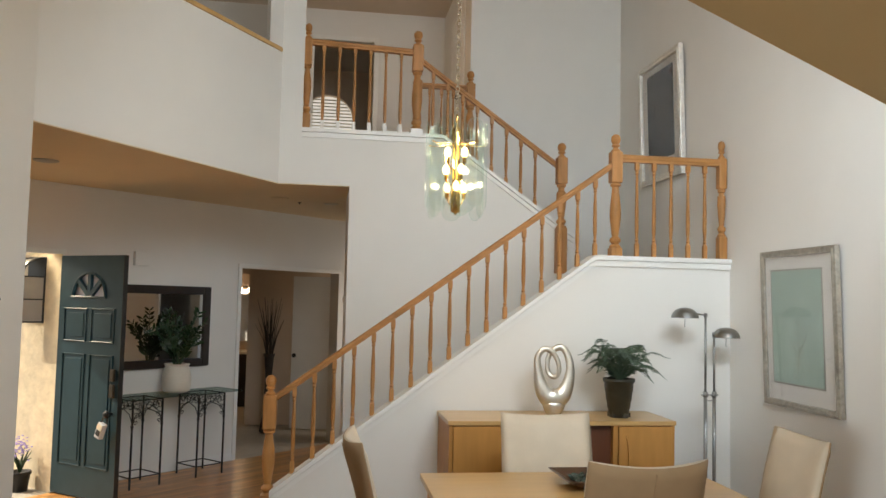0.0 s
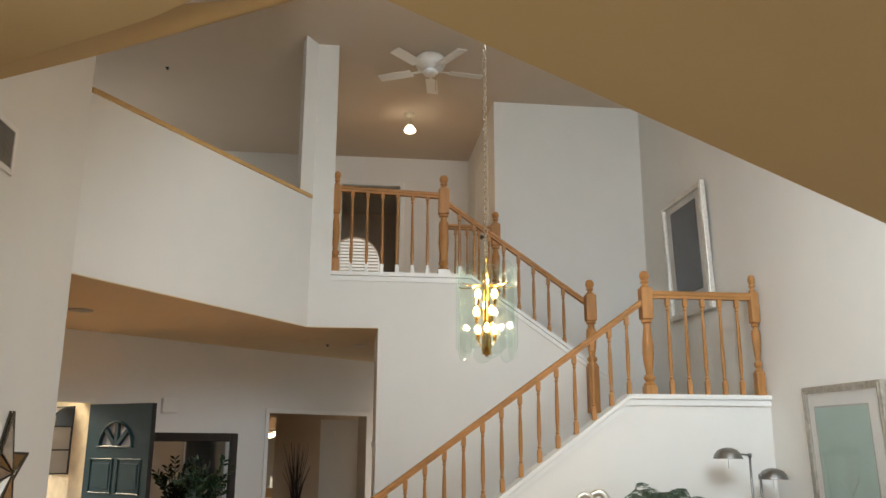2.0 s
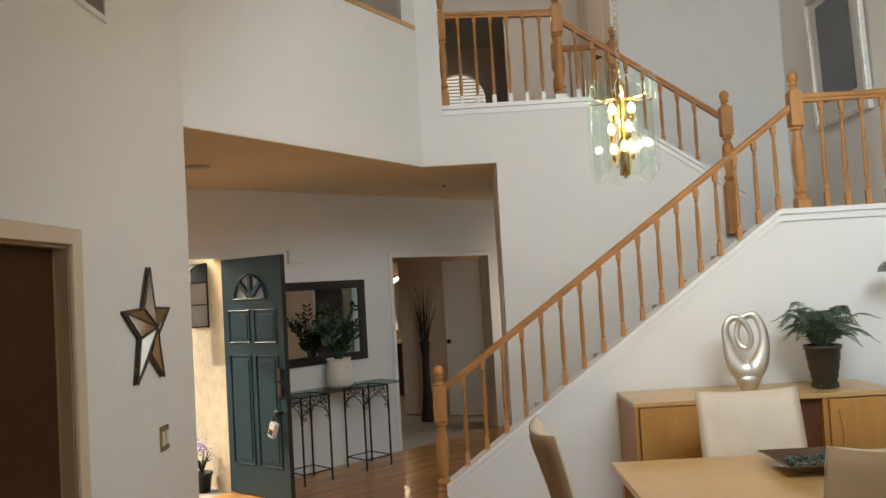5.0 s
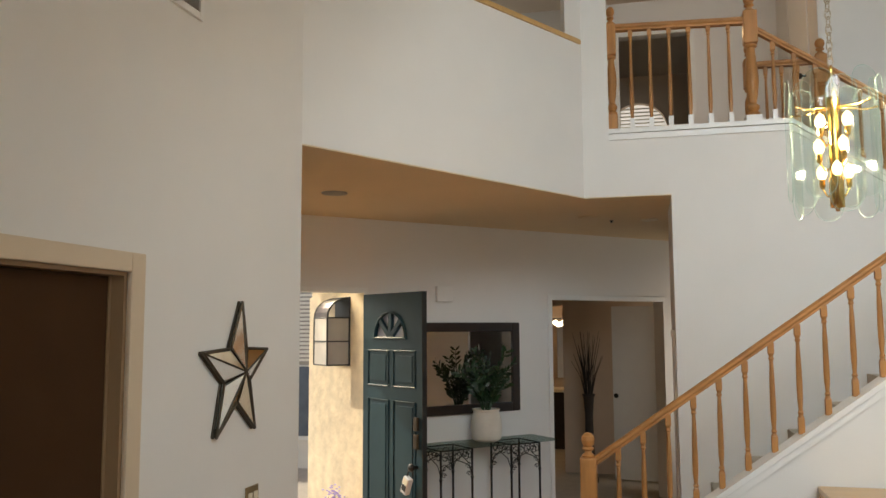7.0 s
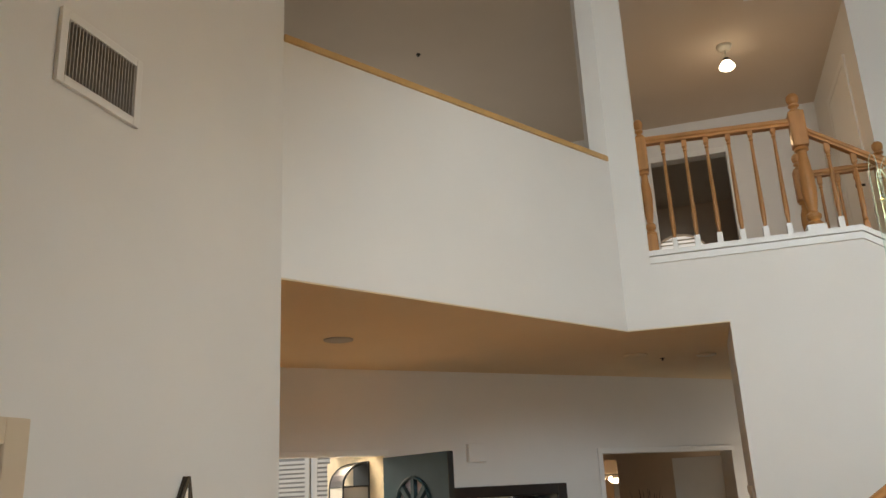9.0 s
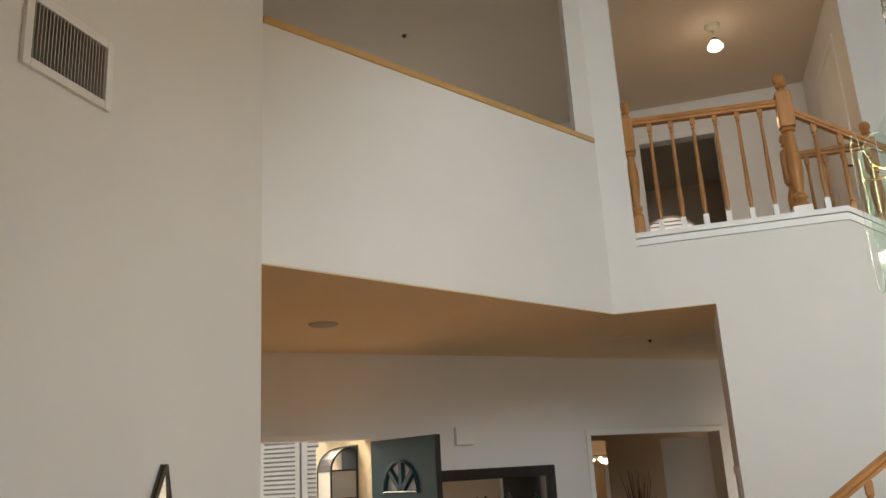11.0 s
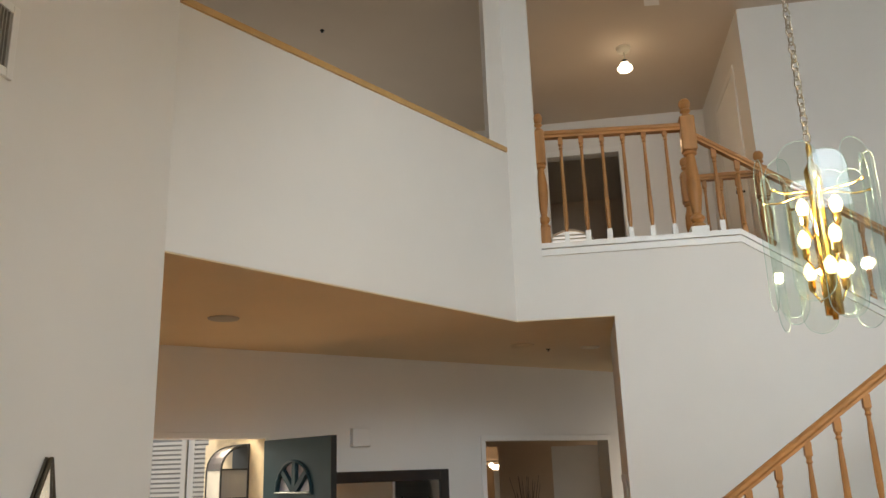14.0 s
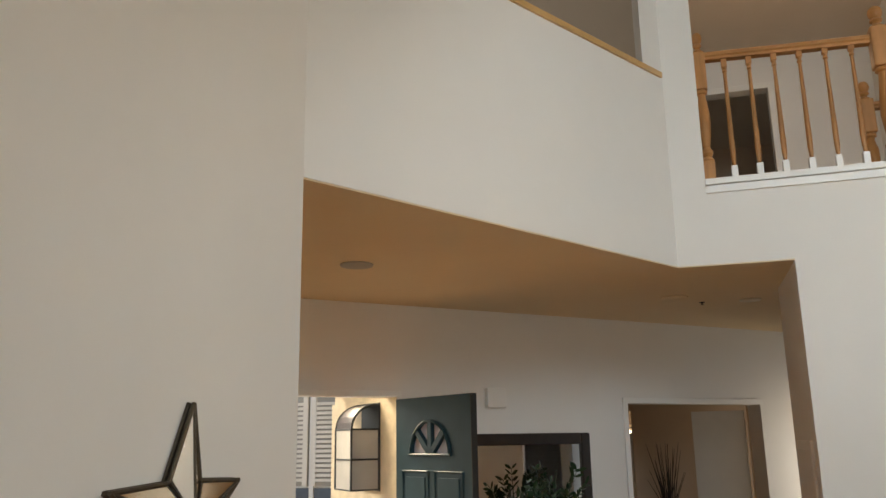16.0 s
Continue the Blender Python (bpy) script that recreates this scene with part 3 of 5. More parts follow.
# bedroom beyond with its arched window
YW = 11.4
bm = bmesh.new()
box(bm, (-3.0, YH + 0.12, UP), (-2.9, YW, ZC))
box(bm, (2.9, YH + 0.12, UP), (3.0, YW, ZC))
AX, AR, AZ = -0.22, 0.40, 4.52
arc = [(AX + AR * math.cos(a), AZ + AR * math.sin(a)) for a in [math.pi * k / 14 for k in range(15)]]
prism(bm, [(-3, UP), (AX - AR, UP), (AX - AR, AZ)] + [(x, z) for x, z in arc[::-1]][1:7] + [(AX, AZ + AR), (AX, ZC), (-3, ZC)], "y", YW, YW + 0.12)
prism(bm, [(3, UP), (AX + AR, UP), (AX + AR, AZ)] + [(x, z) for x, z in arc][1:7] + [(AX, AZ + AR), (AX, ZC), (3, ZC)], "y", YW, YW + 0.12)
box(bm, (AX - AR, YW, UP), (AX + AR, YW + 0.12, 3.75))
structure("wall_bedroom", bm, DIM, "bedroom wall with an arched window, dimness put into its tan")
win = thing("window_1", "arched bedroom window with white slatted blinds", "window", kind="structure")
for k in range(21):
    z = 3.80 + 0.052 * k
    half = AR - 0.02 if z < AZ else math.sqrt(max(0.0, AR * AR - (z - AZ) ** 2)) - 0.02
    if half > 0.05:
        bm = bmesh.new()
        v = box(bm, (-half, -0.022, -0.0015), (half, 0.022, 0.0015))
        ob = part("slat", bm, SHUTTER, win)
        ob.matrix_basis = pose(AX, YW + 0.03, z, 38)
bm = bmesh.new()
box(bm, (AX - 0.9, YW + 0.35, 3.2), (AX + 0.9, YW + 0.36, 5.2))
tagged(part("backdrop", bm, glow("bright_sky", (0.95, 0.93, 0.86), 0.5)), "bright sky beyond the bedroom window", "sky", kind="structure")

# ---- dining corner ----
side = thing("sideboard", "blond maple sideboard with a dark open bay against the stair wall", "sideboard", pose(0.625, 3.925, 0))
W, DP, HT = 1.535, 0.51, 0.955
boxpart("top", (0, 0, HT - 0.028), (W, DP, HT), MAPLE_TOP, side, 0.003)
boxpart("side_panel", (0.008, 0.012, 0.06), (0.03, DP, HT - 0.03), MAPLE, side)
boxpart("side_panel", (W - 0.03, 0.012, 0.06), (W - 0.008, DP, HT - 0.03), MAPLE, side)
boxpart("back_panel", (0.03, DP - 0.015, 0.06), (W - 0.03, DP, HT - 0.03), MAPLE, side)
boxpart("plinth", (0.03, 0.04, 0.0), (W - 0.03, DP - 0.02, 0.075), DARKWOOD, side)
boxpart("shelf", (0.03, 0.02, 0.075), (W - 0.03, DP - 0.016, 0.10), MAPLE, side)
RED = material("mahogany_inside", (0.14, 0.048, 0.022), 0.4, vary=0.2, scale=12, grain=(1, 1, 0.2))
boxpart("inner_panel", (0.926, 0.05, 0.102), (1.099, 0.07, HT - 0.031), RED, side, 0, "dark red-brown panel of the open bay")
for x0, x1, hx in ((0.034, 0.46, 0.40), (0.466, 0.90, 0.52), (1.135, W - 0.034, 1.185)):
    dr = boxpart("door", (x0, -0.006, 0.08), (x1, 0.014, HT - 0.034), MAPLE, side, 0.003)
    bm = bmesh.new()
    tube(bm, [(hx + 0.012 * math.sin(math.pi * k / 10), -0.012 - 0.014 * math.sin(math.pi * k / 10), 0.58 + 0.028 * k) for k in range(11)], 0.0045, 6)
    part("handle", bm, MAPLE, dr, "slim bowed wooden handle", True)
boxpart("divider", (0.905, 0.004, 0.09), (0.925, 0.45, HT - 0.03), RED, side)
boxpart("divider", (1.10, 0.004, 0.09), (1.13, 0.45, HT - 0.03), MAPLE, side)

# abstract heart sculpture: a looped, flattened band of silver leaf
sc = thing("heart_sculpture", "silver-leaf looped heart sculpture on the sideboard", "sculpture", pose(1.385, 4.16, HT))
bm = bmesh.new()
loop = [(0.0, 0.118), (-0.052, 0.138), (-0.092, 0.205), (-0.113, 0.305), (-0.118, 0.40), (-0.075, 0.452), (-0.02, 0.435), (0.02, 0.37), (0.028, 0.30), (0.005, 0.265), (-0.03, 0.28),
        (-0.045, 0.33), (-0.035, 0.40), (0.005, 0.452), (0.06, 0.462), (0.100, 0.40), (0.113, 0.305), (0.092, 0.205), (0.052, 0.138)]
wid = [0.072, 0.062, 0.047, 0.031, 0.022, 0.020, 0.018, 0.017, 0.016, 0.016, 0.016, 0.016, 0.017, 0.020, 0.023, 0.026, 0.032, 0.047, 0.062]
dep = [0.0, 0.0, 0.0, 0.0, -0.01, -0.02, -0.028, -0.03, -0.028, -0.01, 0.015, 0.028, 0.03, 0.025, 0.015, 0.005, 0.0, 0.0, 0.0]
n = len(loop)
P, R_ = [], []
for i in range(n):
    for j in range(5):
        t = j / 5
        def cr(f):
            a, b, c, e = f[(i - 1) % n], f[i], f[(i + 1) % n], f[(i + 2) % n]
            return 0.5 * (2 * b + (c - a) * t + (2 * a - 5 * b + 4 * c - e) * t * t + (3 * b - a - 3 * c + e) * t ** 3)
        P.append((cr([q[0] for q in loop]), cr(dep), cr([q[1] for q in loop])))
        R_.append(cr(wid))
tube(bm, P, 1.0, 16, taper=R_, closed=True, up=(0, 1, 0))
lathe(bm, [(0.038, 0.0), (0.048, 0.006), (0.068, 0.040), (0.078, 0.070), (0.070, 0.095), (0.040, 0.110), (0.008, 0.112)], 20)
bmesh.ops.scale(bm, vec=(1, 0.62, 1), verts=bm.verts)
part("loop", bm, SILVER, sc, "", True)

# fern in a dark pot
fern = thing("potted_fern", "dark green fern in a dark ribbed pot on the sideboard", "plant", pose(1.835, 4.13, HT))
bm = bmesh.new()
lathe(bm, [(0.070, 0.0), (0.072, 0.022), (0.078, 0.026), (0.080, 0.06), (0.086, 0.064), (0.090, 0.11), (0.096, 0.114), (0.101, 0.17), (0.106, 0.174), (0.110, 0.235), (0.120, 0.238), (0.122, 0.262), (0.112, 0.262), (0.10, 0.225)], 28)
bmesh.ops.scale(bm, vec=(0.9, 0.9, 1.0), verts=bm.verts)
part("pot", bm, POT_DARK, fern, "", True)
for k in range(5):
    a = k * 2 * math.pi / 5
    boxpart("pot_foot", (0.06 * math.cos(a) - 0.012, 0.06 * math.sin(a) - 0.012, -0.0), (0.06 * math.cos(a) + 0.02, 0.06 * math.sin(a) + 0.02, 0.03), POT_DARK, fern)


def frond(bm, rng, az, length, rise, droop):
    """One arching frond with paired, tapering leaflets."""
    n = 36
    pts = []
    for i in range(n + 1):
        t = i / n
        r = length * t
        z = rise * math.sin(min(1.0, t * 1.15) * math.pi * 0.62) - droop * t * t
        pts.append(Vector((math.cos(az) * r, math.sin(az) * r, 0.225 + z)))
    tube(bm, pts, 0.0028, 4, taper=[1 - 0.75 * i / n for i in range(n + 1)])
    for i in range(4, n):
        t = i / n
        d = (pts[min(i + 1, n)] - pts[i]).normalized()
        s = d.cross(Vector((0, 0, 1))).normalized()
        ln = 0.058 * math.sin(math.pi * min(1, 0.18 + t * 0.86)) * rng.uniform(0.85, 1.1) + 0.008
        for sg in (-1, 1):
            tip = pts[i] + s * sg * ln + d * ln * 0.45 + Vector((0, 0, -ln * rng.uniform(0.05, 0.4)))
            mid = pts[i].lerp(tip, 0.5) + Vector((0, 0, 0.004))
            w = d * 0.0042
            a, b, c = bm.verts.new(pts[i]), bm.verts.new(mid + w), bm.verts.new(tip)
            e = bm.verts.new(mid - w)
            bm.faces.new((a, b, c))
            bm.faces.new((a, c, e))


rng = random.Random(4)
for k in range(34):
    bm = bmesh.new()
    frond(bm, rng, k * 2.399 + rng.uniform(-0.2, 0.2), rng.uniform(0.20, 0.36), rng.uniform(0.14, 0.34), rng.uniform(0.02, 0.16))
    part("frond", bm, FERN, fern)


# reading lamp with two heads
fl = thing("floor_lamp", "brushed steel twin-headed floor lamp beside the sideboard", "floor lamp", pose(2.53, 4.2, 0))
bm = bmesh.new()
lathe(bm, [(0.15, 0), (0.15, 0.012), (0.13, 0.022), (0.03, 0.03), (0.015, 0.05)], 28)
part("base", bm, STEEL, fl, "", True)
for x, top in ((-0.03, 1.665), (0.035, 1.535)):
    bm = bmesh.new()
    tube(bm, [(x, 0, 0.03), (x, 0, 1.10)], 0.013, 12)
    tube(bm, [(x, 0, 1.10), (x, 0, top)], 0.008, 10)
    lathe(bm, [(0.016, 1.085), (0.018, 1.09), (0.018, 1.115), (0.012, 1.125)], 12, at=(x, 0, 0))
    tube(bm, [(x - 0.03, 0, 1.10), (x + 0.03, 0, 1.10)], 0.005, 6)
    part("pole", bm, STEEL, fl, "", True)
bm = bmesh.new()
tube(bm, [(-0.045, 0, 1.06), (0.05, 0, 1.06)], 0.004, 6)
part("bracket", bm, STEEL, fl)
for x, z, hx in ((-0.03, 1.66, -0.185), (0.035, 1.525, 0.125)):
    bm = bmesh.new()
    tube(bm, [(x, 0, z), ((x + hx) / 2, 0, z + 0.01), (hx, 0, z + 0.01)], 0.006, 8)
    lathe(bm, [(0.012, z - 0.015), (0.014, z), (0.012, z + 0.015)], 10, at=(x, 0, 0))
    part("arm", bm, STEEL, fl, "", True)
    bm = bmesh.new()
    prof = [(0.098, -0.022), (0.096, -0.018), (0.088, 0.008), (0.066, 0.034), (0.035, 0.048), (0.004, 0.052)]
    lathe(bm, prof + [], 24, at=(hx, 0, z))
    part("shade", bm, STEEL, fl, "domed steel shade", True)
    bm = bmesh.new()
    tube(bm, [(hx, 0, z - 0.02), (hx, 0, z - 0.085)], 0.0025, 6)
    part("switch_stem", bm, STEEL, fl)


# dining table
TX0, TX1, TY0, TY1, TZ = 0.38, 2.0, 2.40, 3.36, 0.75
tb = thing("dining_table", "blond maple dining table with a plain rectangular top", "table")
bm = bmesh.new()
box(bm, (TX0, TY0, TZ - 0.032), (TX1, TY1, TZ), 0.004)
part("tabletop", bm, MAPLE_TOP, tb)
boxpart("apron", (TX0 + 0.07, TY0 + 0.07, TZ - 0.11), (TX1 - 0.07, TY0 + 0.09, TZ - 0.033), MAPLE, tb)
boxpart("apron", (TX0 + 0.07, TY1 - 0.09, TZ - 0.11), (TX1 - 0.07, TY1 - 0.07, TZ - 0.033), MAPLE, tb)
for x in (TX0 + 0.04, TX1 - 0.11):
    for y in (TY0 + 0.04, TY1 - 0.11):
        boxpart("leg", (x, y, 0), (x + 0.07, y + 0.07, TZ - 0.034), MAPLE, tb, 0.004)


def dining_chair(m, group="chairs round the table"):
    """Parsons chair: padded back that curves backwards, seat on four legs. It faces +y; the back is at -y."""
    ch = thing("dining_chair", "cream leather parsons chair with a tan curved back", "chair", m, group)
    nx, nz = 13, 12
    def surf(u, v, side):
        x = (u - 0.5) * (0.555 - 0.015 * v)
        y = -0.20 - 0.11 * v ** 1.6 - 0.055 * (1 - (2 * u - 1) ** 2) * (0.3 + 0.7 * v)
        z = 0.46 + v * (0.612 - 0.022 * (1 - (2 * u - 1) ** 2))
        thick = 0.030 * math.sqrt(max(0.0, 1 - (2 * u - 1) ** 8)) * math.sqrt(max(0.0, 1 - max(0.0, (v - 0.9) / 0.1) ** 2 * 0.85))
        return (x, y + side * thick, z)
    bm = bmesh.new()
    grid = {}
    for s in (-1, 1):
        for i in range(nx):
            for j in range(nz):
                grid[s, i, j] = bm.verts.new(surf(i / (nx - 1), j / (nz - 1), s))
    for i in range(nx - 1):
        for j in range(nz - 1):
            for s in (-1, 1):
                q = [grid[s, i, j], grid[s, i + 1, j], grid[s, i + 1, j + 1], grid[s, i, j + 1]]
                bm.faces.new(q if s < 0 else q[::-1])
    for i in range(nx - 1):
        for j in (0, nz - 1):
            bm.faces.new((grid[-1, i, j], grid[-1, i + 1, j], grid[1, i + 1, j], grid[1, i, j]))
    for j in range(nz - 1):
        for i in (0, nx - 1):
            bm.faces.new((grid[-1, i, j], grid[-1, i, j + 1], grid[1, i, j + 1], grid[1, i, j]))
    bmesh.ops.remove_doubles(bm, verts=bm.verts, dist=0.0005)
    bmesh.ops.recalc_face_normals(bm, faces=bm.faces)
    back = part("backrest", bm, LEATHER, ch, "", True)
    bm = bmesh.new()
    rows = [[[bm.verts.new(Vector(surf(0.004 + 0.992 * i / 12, 0.995 * j / 11, -1)) + Vector((0, o, 0))) for i in range(13)] for j in range(12)] for o in (-0.0035, 0.004)]
    for k2, rw in enumerate(rows):
        for j in range(11):
            for i in range(12):
                q = [rw[j][i], rw[j][i + 1], rw[j + 1][i + 1], rw[j + 1][i]]
                bm.faces.new(q if k2 == 0 else q[::-1])
    rim = lambda rw: rw[0] + [r[-1] for r in rw[1:]] + rw[-1][-2::-1] + [r[0] for r in rw[-2:0:-1]]
    ra, rb = rim(rows[0]), rim(rows[1])
    for i in range(len(ra)):
        bm.faces.new((ra[i], ra[(i + 1) % len(ra)], rb[(i + 1) % len(ra)], rb[i]))
    bmesh.ops.recalc_face_normals(bm, faces=bm.faces)
    part("back_panel", bm, LEATHER_BACK, back, "tan outer back panel", True)
    bm = bmesh.new()
    tube(bm, [Vector(surf(0.5, v / 10.4, -1)) + Vector((0, -0.004, 0)) for v in range(11)], 0.003, 5)
    part("seam", bm, LEATHER_BACK, back)
    bm = bmesh.new()
    box(bm, (-0.262, -0.21, 0.39), (0.262, 0.24, 0.485), 0.02)
    part("seat", bm, LEATHER, ch, "", True)
    for x in (-0.24, 0.20):
        for y in (-0.20, 0.19):
            boxpart("leg", (x, y, 0), (x + 0.04, y + 0.04, 0.40), DARKWOOD, ch, 0.003)
    return ch


ch = dining_chair(pose(1.135, 3.17, 0, 0, 0, 180))
copy_thing(ch, pose(1.17, 2.36, 0, 0, 0, 3))
copy_thing(ch, pose(0.31, 2.76, 0, 0, 0, -88))
copy_thing(ch, pose(1.98, 2.73, 0, 0, 0, 87))

# square bowl of glass pebbles on the table
bw = thing("square_bowl", "bronze square bowl of dark glass pebbles on the table", "bowl", pose(1.27, 3.02, TZ, 0, 0, 0))
bm = bmesh.new()
o, i_ = [(-0.19, -0.19), (0.19, -0.19), (0.19, 0.19), (-0.19, 0.19)], 0.42
lo = [bm.verts.new((x * i_, y * i_, 0.0)) for x, y in o]
hi = [bm.verts.new((x, y, 0.055)) for x, y in o]
hi2 = [bm.verts.new((x * 0.97, y * 0.97, 0.058)) for x, y in o]
lo2 = [bm.verts.new((x * i_, y * i_, 0.008)) for x, y in o]
bm.faces.new(lo[::-1])
bm.faces.new(lo2)
for k in range(4):
    j = (k + 1) % 4
    bm.faces.new((lo[k], lo[j], hi[j], hi[k]))
    bm.faces.new((hi[k], hi[j], hi2[j], hi2[k]))
    bm.faces.new((hi2[k], hi2[j], lo2[j], lo2[k]))
part("dish", bm, BOWLMAT, bw)
bm = bmesh.new()
rng = random.Random(9)
for k in range(150):
    x, y = rng.uniform(-0.11, 0.11), rng.uniform(-0.11, 0.11)
    r = bmesh.ops.create_icosphere(bm, subdivisions=1, radius=rng.uniform(0.008, 0.013))
    bmesh.ops.scale(bm, vec=(1, 1, 0.6), verts=r["verts"])
    bmesh.ops.translate(bm, vec=(x, y, 0.022 + 0.10 * max(abs(x), abs(y)) + rng.uniform(0, 0.012)), verts=r["verts"])
tagged(part("pebbles", bm, STONES, bw, "dark green glass pebbles", True), kind="stuff")


# pictures on the right wall: they hang leaning a little forward at the top
def picture(name, label, y0, y1, z0, z1, frame_mat, fw, deep, margins, art_mat):
    p = thing(name, label, "picture", pose(XR - 0.004, y0, z0, 0, -1.7, 0))
    w, h = y1 - y0, z1 - z0
    for a, b in (((0, 0), (fw, h)), ((w - fw, 0), (w, h)), ((fw, 0), (w - fw, fw)), ((fw, h - fw), (w - fw, h))):
        fr = boxpart("frame", (-deep, a[0], a[1]), (0, b[0], b[1]), frame_mat, p, 0.007)
    e = fw * 0.45
    bm = bmesh.new()
    tube(bm, [(-deep - 0.001, e, e), (-deep - 0.001, w - e, e), (-deep - 0.001, w - e, h - e), (-deep - 0.001, e, h - e)], 0.005, 6, closed=True)
    part("bead", bm, frame_mat, p, "raised bead of the frame")
    m0, m1, m2, m3 = margins
    boxpart("mat", (-0.016, fw, fw), (-0.008, w - fw, h - fw), MAT_BOARD, p)
    boxpart("fillet", (-0.0175, m0 - 0.012, m2 - 0.012), (-0.0163, w - m1 + 0.012, h - m3 + 0.012), frame_mat, p)
    boxpart("print", (-0.020, m0, m2), (-0.0178, w - m1, h - m3), art_mat, p)
    boxpart("pane", (-0.0275, fw, fw), (-0.025, w - fw, h - fw), GREYGLASS, p)
    return p


pic = picture("framed_print", "pale green botanical print in a pewter frame", 3.098, 3.922, 1.083, 2.10, PEWTER, 0.044, 0.034, (0.165, 0.115, 0.16, 0.137), ART_GREEN)
bm = bmesh.new()
for k in range(5):
    yb = 0.36 + 0.03 * k
    tube(bm, [(-0.0212, yb + 0.10 * math.sin(0.25 * j + k) * j / 11, 0.20 + 0.018 * j * (1 + 0.25 * (k % 3))) for j in range(12)], 0.0016, 4)
for k in range(9):
    c = (0.40 + 0.045 * math.sin(k * 2.1), 0.40 + 0.022 * k)
    tube(bm, [(-0.0212, c[0] + 0.028 * math.cos(a) * (1 + 0.2 * (k % 2)), c[1] + 0.011 * math.sin(a)) for a in [2 * math.pi * i / 10 for i in range(10)]], 0.0014, 4, closed=True)
part("drawing", bm, ART_LINE, pic, "faint drawn stems and leaves")
pic2 = picture("framed_picture", "dark portrait picture in a silver frame", 5.185, 6.095, 2.847, 3.972, SILVERFRAME, 0.054, 0.045, (0.185, 0.165, 0.20, 0.115), ART_DARK)
bm = bmesh.new()
tube(bm, [(-0.0212, 0.22 + 0.012 * math.sin(j), 0.92 + 0.009 * j) for j in range(8)], 0.012, 5, taper=[0.3, 0.6, 0.9, 1, 1, 0.8, 0.5, 0.2])
tube(bm, [(-0.0212, 0.60 + 0.02 * math.sin(j), 0.55 + 0.03 * j) for j in range(8)], 0.002, 4)
part("drawing", bm, ART_PINK, pic2, "faint pale strokes")

# ---- entry hall ----
def on_wall(u, d, z, rz=0):
    """A pose at u along the angled wall, d in front of it."""
    return W45 @ pose(u, -d, z, 0, 0, rz)


# oak planks of the entry floor
me_cache = {}
floor_entry = structure("floor_entry", (lambda b: (prism(b, [(XL - 0.1, 3.3), (-0.5, 4.46), (0.0, 5.7), (0.0, 8.6), (-3.7, 4.95), (-3.7, 3.4)], "z", -0.012, -0.002), b)[1])(bmesh.new()), FLOORWOOD, "honey oak plank floor of the entry hall", "floor")

# front door
hinge = Vector((-2.47, 6.255))
tip = Vector((-1.835, 5.785))
ang = math.degrees(math.atan2(tip.y - hinge.y, tip.x - hinge.x))
door = tagged(thing("door_1", "dark green six-panel front door standing open, with fanlight", "door", pose(hinge.x, hinge.y, 0.012, 0, 0, ang)), kind="structure")
DW, DHT, TH = (tip - hinge).length, 2.03, 0.045
bm = bmesh.new()
cx, fz, fr = DW * 0.48, 1.675, 0.205
fan_arc = [(cx + fr * math.cos(a), fz + fr * 1.0 * math.sin(a)) for a in [math.pi * k / 16 for k in range(17)]]
prism(bm, [(0, 0), (DW, 0), (DW, fz), (0, fz)], "y", 0.003, TH)
prism(bm, [(0, fz), (cx - fr, fz)] + fan_arc[::-1][1:9] + [(cx, DHT), (0, DHT)], "y", 0.003, TH)
prism(bm, [(DW, fz), (cx + fr, fz)] + fan_arc[1:9] + [(cx, DHT), (DW, DHT)], "y", 0.003, TH)
part("slab", bm, GREEN, door)
boxpart("latch_edge", (DW, 0.001, 0), (DW + 0.004, TH, DHT), DARKEDGE, door, 0, "dark latch edge")
for k in (1, 2, 3):
    a = math.pi * k / 4
    bm = bmesh.new()
    c, s = math.cos(a), math.sin(a)
    w = 0.019
    prism(bm, [(cx + w * s, fz + w * c * -1 + 0.0), (cx - w * s, fz + w * c), (cx + fr * c - w * s, fz + fr * s + w * c), (cx + fr * c + w * s, fz + fr * s - w * c)], "y", -0.006, 0.03)
    part("fanlight_bar", bm, GREEN, door)
bm = bmesh.new()
vs = [bm.verts.new((x, 0.024, z)) for x, z in fan_arc]
bm.faces.new(vs)
ob = part("fanlight_pane", bm, FANLIGHT, door)
ob.visible_shadow = False
bm = bmesh.new()
tube(bm, [(x, -0.004, z) for x, z in fan_arc], 0.011, 6)
tube(bm, [(cx - fr - 0.01, -0.004, fz), (cx + fr + 0.01, -0.004, fz)], 0.011, 6)
part("fanlight_moulding", bm, GREEN, door)
for x0, x1 in ((0.085, 0.365), (0.435, 0.715)):
    x0, x1 = x0 * DW / 0.8, x1 * DW / 0.8
    for z0, z1 in ((1.30, 1.575), (0.26, 1.19)):
        bm = bmesh.new()
        box(bm, (x0 + 0.035, -0.003, z0 + 0.035), (x1 - 0.035, 0.006, z1 - 0.035), 0.004)
        pn = part("panel", bm, GREEN, door)
        bm = bmesh.new()
        tube(bm, [(x0, 0.002, z0), (x1, 0.002, z0), (x1, 0.002, z1), (x0, 0.002, z1)], 0.010, 6, closed=True)
        part("moulding", bm, GREEN, pn)
for z, h in ((0.985, 0.10), (0.85, 0.11)):
    bm = bmesh.new()
    box(bm, (DW - 0.085, -0.022, z), (DW - 0.035, 0.002, z + h), 0.008)
    part("lock_plate", bm, BRONZE, door, "dark bronze lock plate")
bm = bmesh.new()
